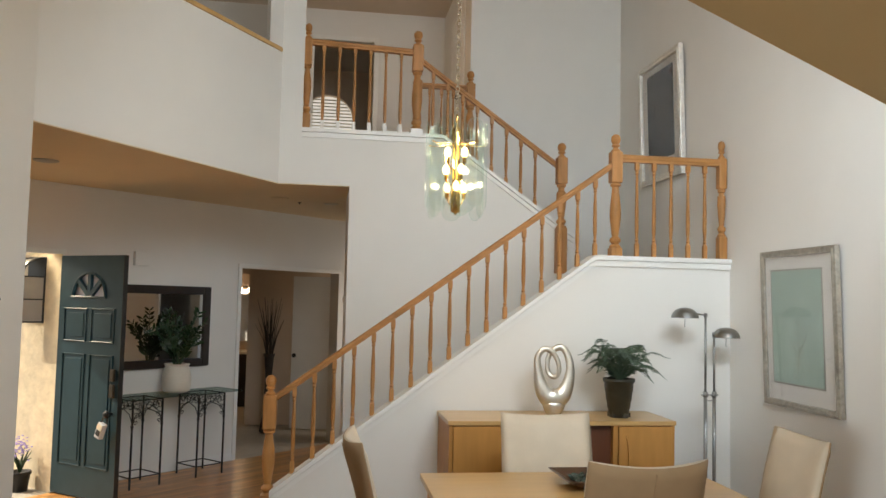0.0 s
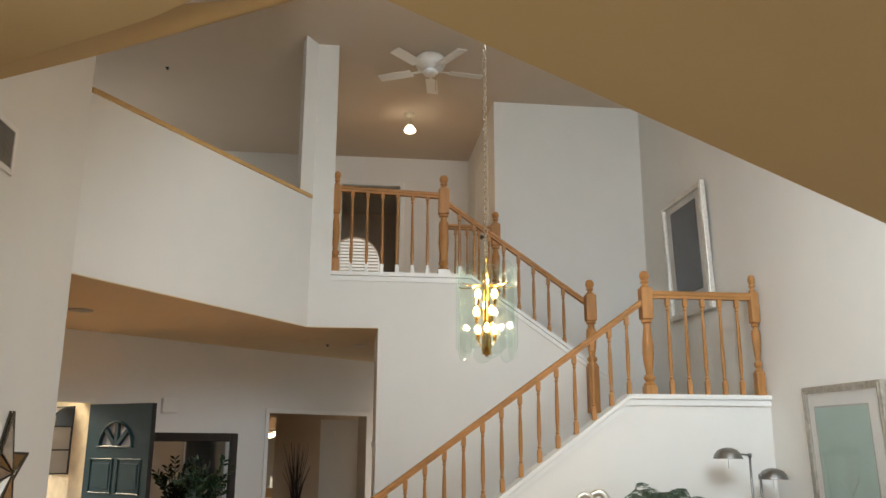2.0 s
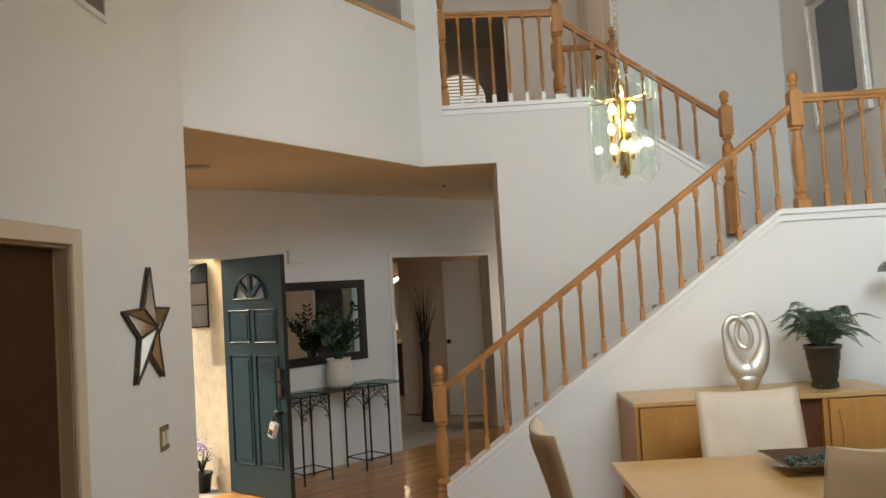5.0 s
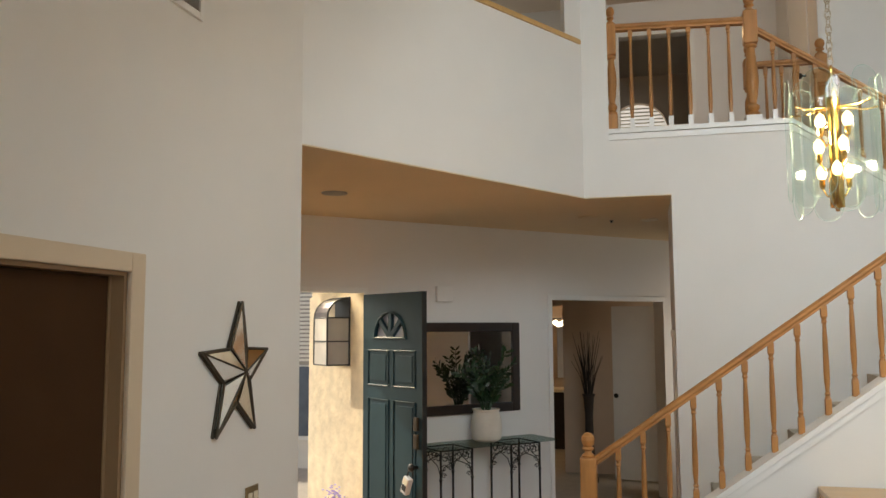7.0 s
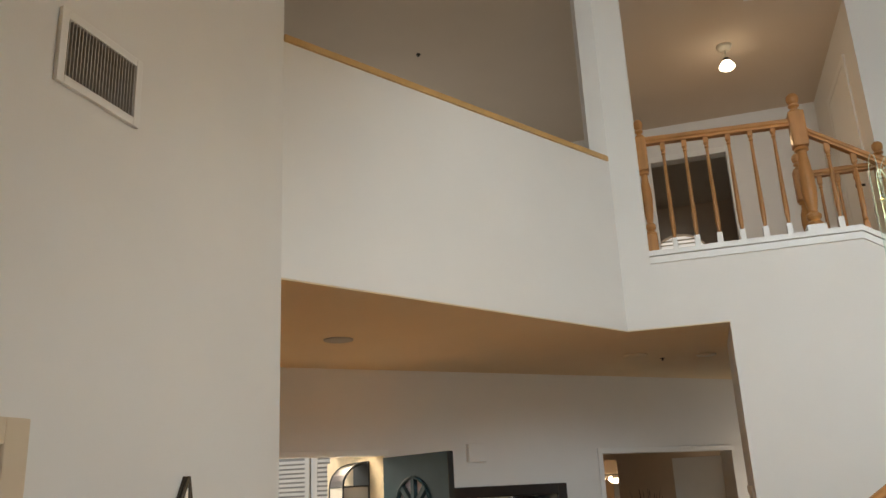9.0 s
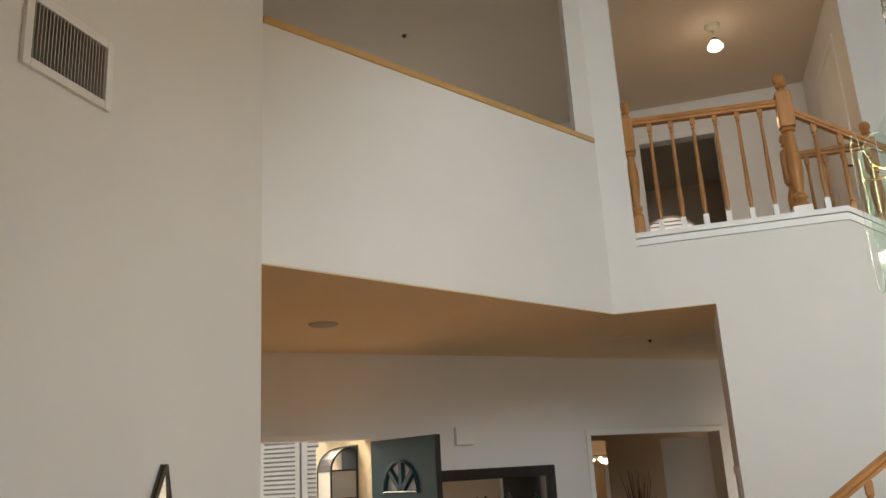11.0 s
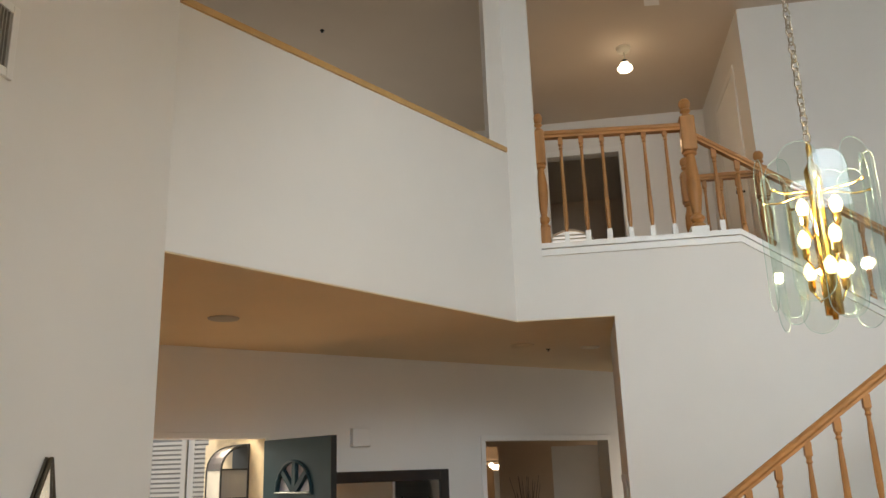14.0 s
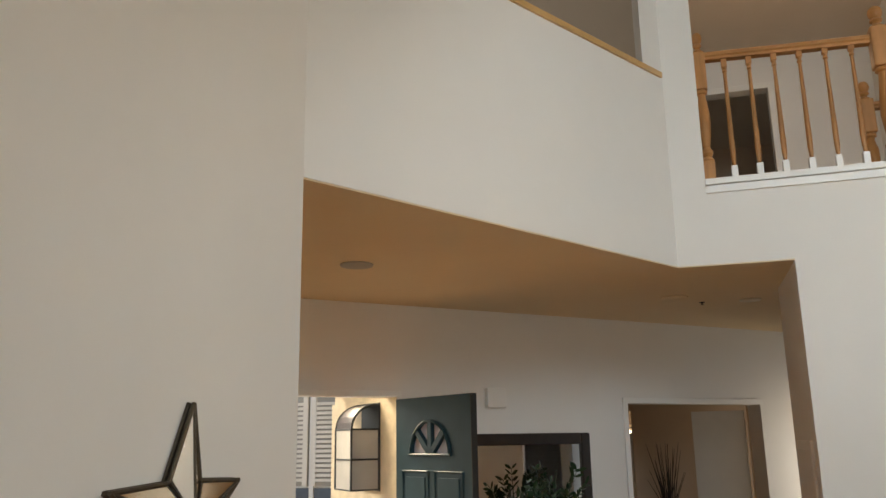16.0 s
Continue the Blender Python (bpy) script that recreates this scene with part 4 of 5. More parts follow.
lathe(bm, [(0.012, 0), (0.012, 0.035), (0.028, 0.045), (0.032, 0.06), (0.022, 0.075), (0.002, 0.078)], 16, m=Matrix.Rotation(radians(90), 4, "X"))
bmesh.ops.translate(bm, vec=(DW - 0.06, 0.0, 0.72), verts=bm.verts)
part("knob", bm, IRON, door, "", True)
LOCKGREY = material("lockbox_grey", (0.62, 0.63, 0.64), 0.35, vary=0.06)
lb = thing("key_lockbox", "grey key lockbox hanging from the front door knob", "lockbox", pose(hinge.x, hinge.y, 0.012, 0, 0, ang) @ pose(DW - 0.115, -0.055, 0.59, 0, 22, 0))
boxpart("body", (-0.035, -0.022, -0.07), (0.035, 0.022, 0.06), LOCKGREY, lb, 0.008)
boxpart("keypad", (-0.024, -0.026, -0.045), (0.024, -0.0225, 0.0), BLACK, lb, 0.002)
boxpart("cover", (-0.03, -0.027, 0.005), (0.03, -0.0225, 0.052), IVORY, lb, 0.003)
bm = bmesh.new()
tube(bm, [(-0.022, 0, 0.055), (-0.02, 0, 0.10), (0.0, 0, 0.125), (0.03, 0, 0.12), (0.04, 0, 0.09)], 0.006, 8)
part("shackle", bm, IRON, lb)

# door frame and casing

def wall_trim(name, label, u0, u1, z0, z1, d=0.016, mat=TRIM):
    bm = bmesh.new()
    box(bm, (u0, -d, z0), (u1, 0.0, z1), 0.003)
    ob = structure(name, bm, mat, label, "trim")
    ob.matrix_world = W45
    return ob


U_OPEN = C45 * math.sqrt(0.5) - S_OPEN1      # left jamb of the hall opening
U_D0, U_D1 = C45 * math.sqrt(0.5) - S_DOOR1, C45 * math.sqrt(0.5) - S_DOOR0
wall_trim("trim_front_door_head", "white casing over the front door", U_D0 - 0.05, U_D1 + 0.03, 2.06, 2.10)
wall_trim("trim_front_door_jamb", "white casing beside the front door", U_D1, U_D1 + 0.035, 0, 2.06)
wall_trim("trim_hall_opening_head", "white casing over the hall opening", U_OPEN - 0.045, C45 * math.sqrt(0.5), 2.03, 2.075)
wall_trim("trim_hall_opening_jamb", "white casing beside the hall opening", U_OPEN - 0.045, U_OPEN, 0.0, 2.03)
wall_trim("baseboard", "low white baseboard of the entry wall", U_D1 + 0.035, U_OPEN - 0.045, 0.0, 0.075, 0.012)

# mirror
mir = thing("wall_mirror", "large wall mirror in a dark brown wooden frame", "mirror", on_wall(0, 0, 0))
M0, M1, MZ0, MZ1, MF = 2.86, 4.262, 1.01, 1.812, 0.082
for a, b in (((M0, -0.035, MZ0), (M0 + MF, -0.003, MZ1)), ((M1 - MF, -0.035, MZ0), (M1, -0.003, MZ1)), ((M0 + MF, -0.035, MZ0), (M1 - MF, -0.003, MZ0 + MF)), ((M0 + MF, -0.035, MZ1 - MF), (M1 - MF, -0.003, MZ1))):
    boxpart("frame", a, b, DARKWOOD, mir, 0.010)
boxpart("glass", (M0 + MF, -0.016, MZ0 + MF), (M1 - MF, -0.010, MZ1 - MF), MIRROR, mir)
bx = thing("door_chime", "small cream door chime box on the wall", "door chime", on_wall(3.45, 0, 2.06))
boxpart("cover", (-0.078, -0.045, -0.068), (0.078, -0.002, 0.068), PAINT, bx, 0.006)

# iron stands with glass tops
def scroll(bm, x, y, z, r, turn, plane):
    pts = []
    for k in range(18):
        a = k / 17 * 2.6 * math.pi
        q = r * (1 - 0.78 * k / 17)
        c = (q * math.cos(a) * turn, q * math.sin(a))
        pts.append((x + c[0], y, z + c[1]) if plane == "x" else (x, y + c[0], z + c[1]))
    tube(bm, pts, 0.0035, 5)


def iron_stand(m):
    st = thing("iron_stand", "black wrought-iron stand with scrolled apron and glass top", "console table", m, "iron stands in the entry")
    w, dp, h = 0.30, 0.30, 0.775
    for x in (0, w):
        for y in (0, dp):
            bm = bmesh.new()
            tube(bm, [(x, y, 0), (x, y, h)], 0.0095, 8)
            lathe(bm, [(0.009, h - 0.24), (0.016, h - 0.225), (0.009, h - 0.21)], 8, at=(x, y, 0))
            part("leg", bm, IRON, st)
    for z in (0.10, h):
        bm = bmesh.new()
        tube(bm, [(0, 0, z), (w, 0, z), (w, dp, z), (0, dp, z)], 0.006, 6, closed=True)
        part("ring", bm, IRON, st)
    for y, pl in ((0, "x"), (dp, "x")):
        bm = bmesh.new()
        for x, t in ((0.045, 1), (0.105, -1), (0.165, 1), (0.235, -1)):
            scroll(bm, x, y, h - 0.055, 0.042, t, "x")
        for x, t in ((0.03, 1), (0.27, -1)):
            scroll(bm, x, y, h - 0.135, 0.032, t, "x")
            scroll(bm, x, y, h - 0.195, 0.022, t, "x")
        tube(bm, [(0.0, y, h - 0.21), (0.03, y, h - 0.13), (0.09, y, h - 0.10), (0.15, y, h - 0.08), (0.21, y, h - 0.10), (0.27, y, h - 0.13), (w, y, h - 0.21)], 0.004, 6)
        part("scrollwork", bm, IRON, st)
    for x in (0, w):
        bm = bmesh.new()
        for y, t in ((0.045, 1), (0.105, -1), (0.165, 1), (0.235, -1)):
            scroll(bm, x, y, h - 0.055, 0.042, t, "y")
        tube(bm, [(x, 0, h - 0.21), (x, 0.05, h - 0.12), (x, 0.15, h - 0.08), (x, 0.25, h - 0.12), (x, dp, h - 0.21)], 0.004, 6)
        part("scrollwork", bm, IRON, st)
    return st


st = iron_stand(on_wall(3.17, 0.43, 0))
copy_thing(st, on_wall(3.865, 0.43, 0))
gt = tagged(boxpart("glass_top", (3.02, -0.47, 0.783), (4.36, -0.06, 0.793), TABLE_GLASS, None, 0.002), "clear glass top lying on the iron stands", "glass top")
gt.matrix_world = W45

# plant in a white pot
zz = thing("potted_plant", "glossy green plant in a ribbed white pot on glass", "plant", on_wall(3.74, 0.24, 0.794))
bm = bmesh.new()
prof = [(0.080, 0.0), (0.10, 0.006)]
for k in range(9):
    z = 0.02 + 0.028 * k
    r = 0.108 + 0.026 * math.sin(math.pi * min(1, (k + 2) / 10))
    prof += [(r, z), (r + 0.005, z + 0.014)]
prof += [(0.122, 0.275), (0.112, 0.275), (0.105, 0.245)]
lathe(bm, prof, 30)
part("pot", bm, POT_WHITE, zz, "ribbed white ceramic pot", True)
rng = random.Random(12)
for k in range(15):
    az = k * 2.399 + rng.uniform(-0.3, 0.3)
    lean = rng.uniform(0.12, 0.62)
    ln = rng.uniform(0.34, 0.56) * (1.0 if lean < 0.45 else 0.85)
    bm = bmesh.new()
    pts = []
    for i in range(13):
        t = i / 12
        r = ln * t * math.sin(lean * (0.5 + 0.8 * t))
        pts.append(Vector((0.03 * math.cos(az) + r * math.cos(az), (0.03 * math.sin(az) + r * math.sin(az)) * 0.55, 0.24 + ln * t * math.cos(lean * (0.4 + 0.8 * t)))))
    tube(bm, pts, 0.006, 6, taper=[1 - 0.6 * i / 12 for i in range(13)])
    for i in range(3, 13):
        dv = (pts[i] - pts[i - 1]).normalized()
        sv = dv.cross(Vector((math.sin(az * 1.7 + i), math.cos(az), 0.35))).normalized()
        for sg in (-1, 1):
            L = rng.uniform(0.05, 0.075)
            root, tipv = pts[i], pts[i] + (sv * sg * 0.85 + dv * 0.6) * L
            wv = dv.cross(sv).normalized() * 0.006 + dv * 0.014
            m1, m2 = root.lerp(tipv, 0.35), root.lerp(tipv, 0.7)
            q = [bm.verts.new(p) for p in (root, m1 + wv, m2 + wv * 0.9, tipv, m2 - wv * 0.9, m1 - wv)]
            bm.faces.new(q)
    part("stem", bm, LEAF, zz)

# ---- porch seen through the front door ----
PO = W45 @ pose(U_D1 + 0.02, 0.14, 0)
bm = bmesh.new()
box(bm, (-0.024, -0.138, -0.1), (0.14, 1.06, 2.058))
box(bm, (0, 0.002, 2.058), (0.14, 1.06, 3.2))
tagged(part("stucco_wall", bm, STUCCO), "rough tan stucco porch wall", "wall", kind="structure").matrix_world = PO
bm = bmesh.new()
box(bm, (-300, -300, -0.30), (300, 300, -0.13))
tagged(part("ground", bm, CONCRETE), "pale concrete ground round the house", "ground", kind="structure")
bm = bmesh.new()
box(bm, (-2.5, 0.0, -0.13), (1.2, 3.2, -0.03), 0.01)
tagged(part("pavement", bm, CONCRETE), "pale concrete porch slab before the front door", "pavement", kind="structure").matrix_world = W45 @ pose(1.4, 0.15, 0)
lt = thing("wall_lantern", "arched wall lantern with leaded glass on the stucco", "wall lantern", PO @ pose(-0.026, 0.27, 1.455))
bm = bmesh.new()
arc_o = [(-0.21 + 0.0, 0.0), (-0.21, 0.40)] + [(-0.02 - 0.19 * math.cos(a), 0.40 + 0.17 * math.sin(a)) for a in [math.pi / 2 * i / 6 for i in range(1, 7)]]
for side in (-0.145, 0.145):
    for (x0, z0), (x1, z1) in zip(arc_o, arc_o[1:]):
        tube(bm, [(x0, side, z0), (x1, side, z1)], 0.008, 5)
    for z in (0.0, 0.20, 0.40):
        tube(bm, [(-0.21, side, z), (-0.004, side, z)], 0.006, 5)
for z in (0.0, 0.20, 0.40):
    tube(bm, [(-0.21, -0.145, z), (-0.21, 0.145, z)], 0.006, 5)
part("leading", bm, DARKEDGE, lt, "dark metal leading")
bm = bmesh.new()
for (x0, z0), (x1, z1) in zip(arc_o[1:], arc_o[2:]):
    vs = [bm.verts.new(p) for p in ((x0, -0.145, z0), (x1, -0.145, z1), (x1, 0.145, z1), (x0, 0.145, z0))]
    bm.faces.new(vs)
part("hood", bm, DARKWOOD, lt, "bronze curved hood")
PALE = material("frosted_lantern_glass", (0.40, 0.38, 0.34), 0.25, vary=0.1)
bm = bmesh.new()
for poly in ([(-0.21, -0.145, 0), (-0.21, 0.145, 0), (-0.21, 0.145, 0.40), (-0.21, -0.145, 0.40)], [(-0.21, -0.14, 0), (-0.005, -0.14, 0), (-0.005, -0.14, 0.40), (-0.21, -0.14, 0.40)]):
    bm.faces.new([bm.verts.new(p) for p in poly])
part("pane", bm, PALE, lt, "seeded pale glass")
boxpart("back_plate", (-0.012, -0.155, -0.01), (-0.002, 0.155, 0.58), DARKEDGE, lt)

wing = thing("neighbour_wing", "white house wing with a shuttered window across the porch", "house")
boxpart("wall", (-8.5, 9.7, -0.13), (-3.2, 9.85, 4.2), material("white_siding", (0.78, 0.74, 0.66), 0.7, vary=0.05), wing)
wn = boxpart("window", (-5.9, 9.66, 0.35), (-4.05, 9.70, 2.32), TRIM, wing, 0.0, "white framed window")
boxpart("pane", (-5.85, 9.645, 0.40), (-4.10, 9.655, 1.28), material("dark_pane", (0.10, 0.13, 0.17), 0.08, vary=0.2), wn)
for x0 in (-5.86, -5.28, -4.70):
    # grey backing: the shade between the white louvres put into the colour
    sh = boxpart("shutter", (x0, 9.63, 1.30), (x0 + 0.54, 9.65, 2.28), VENT, wing)
    bm = bmesh.new()
    for j in range(17):
        v = box(bm, (x0 + 0.06, 9.605, 1.35 + 0.052 * j), (x0 + 0.48, 9.632, 1.382 + 0.052 * j))
    for xa, xb in ((x0 + 0.004, x0 + 0.06), (x0 + 0.48, x0 + 0.536)):
        box(bm, (xa, 9.605, 1.302), (xb, 9.628, 2.278))
    part("louvres", bm, SHUTTER, sh)
for x0 in (-5.30, -4.72, -4.14):
    boxpart("mullion", (x0, 9.62, 0.35), (x0 + 0.05, 9.66, 2.32), TRIM, wing)
# purple flowers in a dark pot beside the door
fp = thing("flower_pot", "purple flowers in a small dark pot on the porch", "plant", pose(-2.76, 6.38, -0.03))
bm = bmesh.new()
lathe(bm, [(0.065, 0), (0.085, 0.16), (0.095, 0.165), (0.095, 0.19), (0.08, 0.19), (0.07, 0.16)], 18)
part("pot", bm, IRON, fp, "", True)
rng = random.Random(3)
bm = bmesh.new()
bmesh.ops.create_icosphere(bm, subdivisions=1, radius=0.012)
bmesh.ops.scale(bm, vec=(1, 1, 0.5), verts=bm.verts)
blossom = mesh_of("blossom", bm, LILAC)
for j in range(70):
    place("blossom", blossom, fp, rng.gauss(0, 0.045), rng.gauss(0, 0.045), 0.40 + rng.gauss(0, 0.045))
bm = bmesh.new()
for j in range(16):
    a = rng.uniform(0, 6.28)
    tube(bm, [(0, 0, 0.17), (0.04 * math.cos(a), 0.04 * math.sin(a), 0.28), (0.09 * math.cos(a), 0.09 * math.sin(a), 0.26 + rng.uniform(0, 0.14))], 0.007, 5, taper=[0.5, 1.2, 0.2])
part("leaves", bm, LEAF, fp)

# ---- room beyond the hall opening ----
bm = bmesh.new()
YR = 10.05
box(bm, (-2.6, YR, 0), (-1.78, YR + 0.1, 2.6))
box(bm, (-1.2, YR, 0), (1.4, YR + 0.1, 2.6))
box(bm, (-1.78, YR, 2.04), (-1.2, YR + 0.1, 2.6))
box(bm, (-2.7, 7.2, 0), (-2.6, 12.6, 2.6))
# opening for the added, unseen window
for a, b in (((1.3, 8.0, 0), (1.4, 8.5, 2.6)), ((1.3, 9.4, 0), (1.4, YR, 2.6)), ((1.3, 8.5, 0), (1.4, 9.4, 0.85)), ((1.3, 8.5, 2.03), (1.4, 9.4, 2.6))):
    box(bm, a, b)
box(bm, (-2.6, 12.5, 0), (0.6, 12.6, 2.6))
box(bm, (0.5, YR + 0.1, 0), (0.6, 12.5, 2.6))
structure("wall_back_room", bm, DIM, "walls beyond the hall opening, the room's dimness put into their tan")
bm = bmesh.new()
prism(bm, [(-2.65, 6.25), (0.2, 9.1), (1.4, 9.1), (1.4, 12.6), (-2.65, 12.6)], "z", 2.45, 2.6)
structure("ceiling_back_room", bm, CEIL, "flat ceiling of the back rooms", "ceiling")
dr2 = tagged(thing("door_2", "plain white interior door standing half open", "door", pose(-0.10, 9.62, 0.01, 0, 0, 168)), kind="structure")
boxpart("slab", (0, -0.018, 0), (0.50, 0.018, 2.0), TRIM, dr2, 0.002)
bm = bmesh.new()
lathe(bm, [(0.01, 0), (0.01, 0.03), (0.026, 0.04), (0.028, 0.06), (0.01, 0.07)], 12, m=Matrix.Rotation(radians(-90), 4, "X"))
bmesh.ops.translate(bm, vec=(0.45, 0.018, 0.96), verts=bm.verts)
part("knob", bm, IRON, dr2, "dark round knob", True)
bm = bmesh.new()
box(bm, (-0.075, 9.58, 0), (-0.02, 9.66, 2.06), 0.003)
box(bm, (0.04, 9.50, 0), (0.10, 9.66, 2.06), 0.003)
structure("trim_back_door", bm, SHADED_CASING, "white door frame in the back room, dimness put into its colour", "trim")
vz = thing("twig_vase", "tall dark vase of bare dark twigs on the floor", "vase", pose(-0.86, 9.45, 0))
bm = bmesh.new()
lathe(bm, [(0.09, 0), (0.10, 0.02), (0.075, 0.15), (0.05, 0.45), (0.045, 0.75), (0.06, 0.95), (0.075, 1.0), (0.06, 1.0), (0.04, 0.9)], 18)
part("vase", bm, TWIG, vz, "slender dark vase", True)
rng = random.Random(21)
for j in range(34):
    a, sp, h = rng.uniform(0, 6.28), rng.uniform(0.02, 0.20), rng.uniform(1.35, 1.72)
    bm = bmesh.new()
    tube(bm, [(0.02 * math.cos(a), 0.02 * math.sin(a), 0.9), (0.5 * sp * math.cos(a), 0.5 * sp * math.sin(a), 0.5 * (1.0 + h)), (sp * math.cos(a) + rng.gauss(0, 0.012), sp * math.sin(a), h)], 0.005, 5, taper=[1.2, 0.9, 0.3])
    part("twig", bm, TWIG, vz)
va = thing("vanity_light", "brass vanity light bar with small globe bulbs", "vanity light", pose(-1.95, 12.40, 1.88))
boxpart("bar", (0.2, 0.0, 0.008), (0.80, 0.02, 0.03), BRONZE, va, 0.003)
for j in range(4):
    bm = bmesh.new()
    bmesh.ops.create_uvsphere(bm, u_segments=14, v_segments=10, radius=0.030)
    bmesh.ops.translate(bm, vec=(0.285 + 0.128 * j, -0.05, -0.03), verts=bm.verts)
    part("bulb", bm, BULB_HALL, va, "glowing globe bulb", True)
lamp("vanity_glow", "POINT", pose(-1.6, 11.40, 1.90), 8, (1.0, 0.74, 0.46), radius=0.12)
bv = thing("vanity_cabinet", "dark bathroom vanity with a pale counter and mirror", "vanity")
boxpart("cabinet", (-2.0, 11.95, 0), (-0.3, 12.48, 0.82), DARKWOOD, bv)
boxpart("counter", (-2.02, 11.92, 0.82), (-0.28, 12.49, 0.86), IVORY, bv)
boxpart("mirror", (-1.9, 12.46, 1.0), (-0.4, 12.48, 1.85), MIRROR, bv)

# ---- left wall ----
bm = bmesh.new()
for a, b in (((XL, D1 - 0.005, 0), (XL + 0.018, D1 + 0.07, DH + 0.06)), ((XL, D0 - 0.07, 0), (XL + 0.018, D0 + 0.005, DH + 0.06)), ((XL, D0 + 0.005, DH - 0.005), (XL + 0.018, D1 - 0.005, DH + 0.06))):
    box(bm, a, b, 0.005)
structure("trim_side_casing", bm, SHADED_CASING, "casing round the side doorway, shade put into its cream", "trim")
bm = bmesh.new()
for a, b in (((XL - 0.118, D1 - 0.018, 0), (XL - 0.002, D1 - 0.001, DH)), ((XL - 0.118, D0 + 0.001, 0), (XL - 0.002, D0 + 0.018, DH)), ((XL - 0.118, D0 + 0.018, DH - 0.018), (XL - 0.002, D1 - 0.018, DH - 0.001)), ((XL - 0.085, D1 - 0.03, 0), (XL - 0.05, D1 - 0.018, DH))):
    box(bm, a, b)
structure("trim_side_doorway", bm, JAMB_SHADE, "door jamb of the side doorway, shade put into its brown", "trim")
# side room shell, coloured near black in place of shade
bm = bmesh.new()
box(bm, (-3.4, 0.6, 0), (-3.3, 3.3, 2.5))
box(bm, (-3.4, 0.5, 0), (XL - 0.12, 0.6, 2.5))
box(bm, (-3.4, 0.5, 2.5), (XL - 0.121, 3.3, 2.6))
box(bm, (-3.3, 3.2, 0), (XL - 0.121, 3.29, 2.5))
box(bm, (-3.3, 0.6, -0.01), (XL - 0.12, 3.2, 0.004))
structure("wall_side_room", bm, SHADE_BROWN, "side room walls, the room's darkness put into their brown")

# added slab: brings the doorway's darkness forward, no door is known here
sd = tagged(boxpart("dark_doorway_slab", (XL - 0.088, D0 + 0.02, 0.006), (XL - 0.052, D1 - 0.032, DH - 0.02), SHADE_BROWN, None, 0.002), "added dark slab standing for the darkness beyond the side doorway", "door", kind="structure")
star = thing("star_mirror", "five-pointed wall star of mirror facets in bronze edging", "wall decoration")
SC = Vector((XL + 0.062, 2.925, 1.590))
tips = [(2.953, 1.876), (3.186, 1.676), (3.083, 1.345), (2.762, 1.343), (2.655, 1.672)]
inn = []
for j in range(5):
    a, b = Vector(tips[j]), Vector(tips[(j + 1) % 5])
    inn.append((a + b) / 2 * 0.50 + Vector((2.925, 1.590)) * 0.50)
facets = []
edge = bmesh.new()
for j in range(5):
    t = Vector((XL + 0.022, *tips[j]))
    for q, tone in ((inn[j], j % 2), (inn[j - 1], (j + 1) % 2)):
        n_ = Vector((XL + 0.022, q[0], q[1]))
        bm = bmesh.new()
        c = (t + n_ + SC) / 3
        vs = [bm.verts.new(p + (c - p).normalized() * 0.012) for p in (t, n_, SC)]
        bm.faces.new(vs)
        r = bmesh.ops.extrude_face_region(bm, geom=bm.faces[:])
        bmesh.ops.translate(bm, vec=(-0.003, 0, 0), verts=[v for v in r["geom"] if isinstance(v, bmesh.types.BMVert)])
        bmesh.ops.recalc_face_normals(bm, faces=bm.faces)
        part("facet", bm, FACET if tone else FACET_REFLECT, star, "clear mirror facet" if tone else "mirror facet with an amber reflection put into its tint")
        tube(edge, [t, n_], 0.0065, 6)
        tube(edge, [n_, SC], 0.004, 6)
        tube(edge, [Vector((XL + 0.006, t.y, t.z)), Vector((XL + 0.006, n_.y, n_.z))], 0.007, 5)
    tube(edge, [t, SC], 0.004, 6)
part("edging", edge, BRONZE, star, "dark bronze edging")
sw = thing("light_switch", "bronze double light-switch plate on the wall", "light switch", pose(XL, 3.10, 1.042))
boxpart("plate", (0.001, -0.055, -0.06), (0.008, 0.055, 0.06), PLATE, sw, 0.003)
for y in (-0.024, 0.024):
    boxpart("rocker", (0.008, y - 0.016, -0.034), (0.013, y + 0.016, 0.034), IVORY, sw, 0.002)
vent = thing("wall_vent", "white metal return-air grille with upright louvres", "vent", pose(XL, 2.435, 3.066))
for a, b in (((0.001, -0.178, -0.118), (0.016, -0.15, 0.118)), ((0.001, 0.15, -0.118), (0.016, 0.178, 0.118)), ((0.001, -0.15, -0.118), (0.016, 0.15, -0.09)), ((0.001, -0.15, 0.09), (0.016, 0.15, 0.118))):
    boxpart("frame", a, b, TRIM, vent, 0.003)
# black sheet and greyed louvres stand for the shade in the gaps
boxpart("louvre_dark_sheet", (0.001, -0.15, -0.09), (0.003, 0.15, 0.09), BLACK, vent)
for j in range(22):
    boxpart("louvre", (0.004, -0.146 + 0.0136 * j, -0.09), (0.013, -0.1425 + 0.0136 * j, 0.09), VENT, vent)

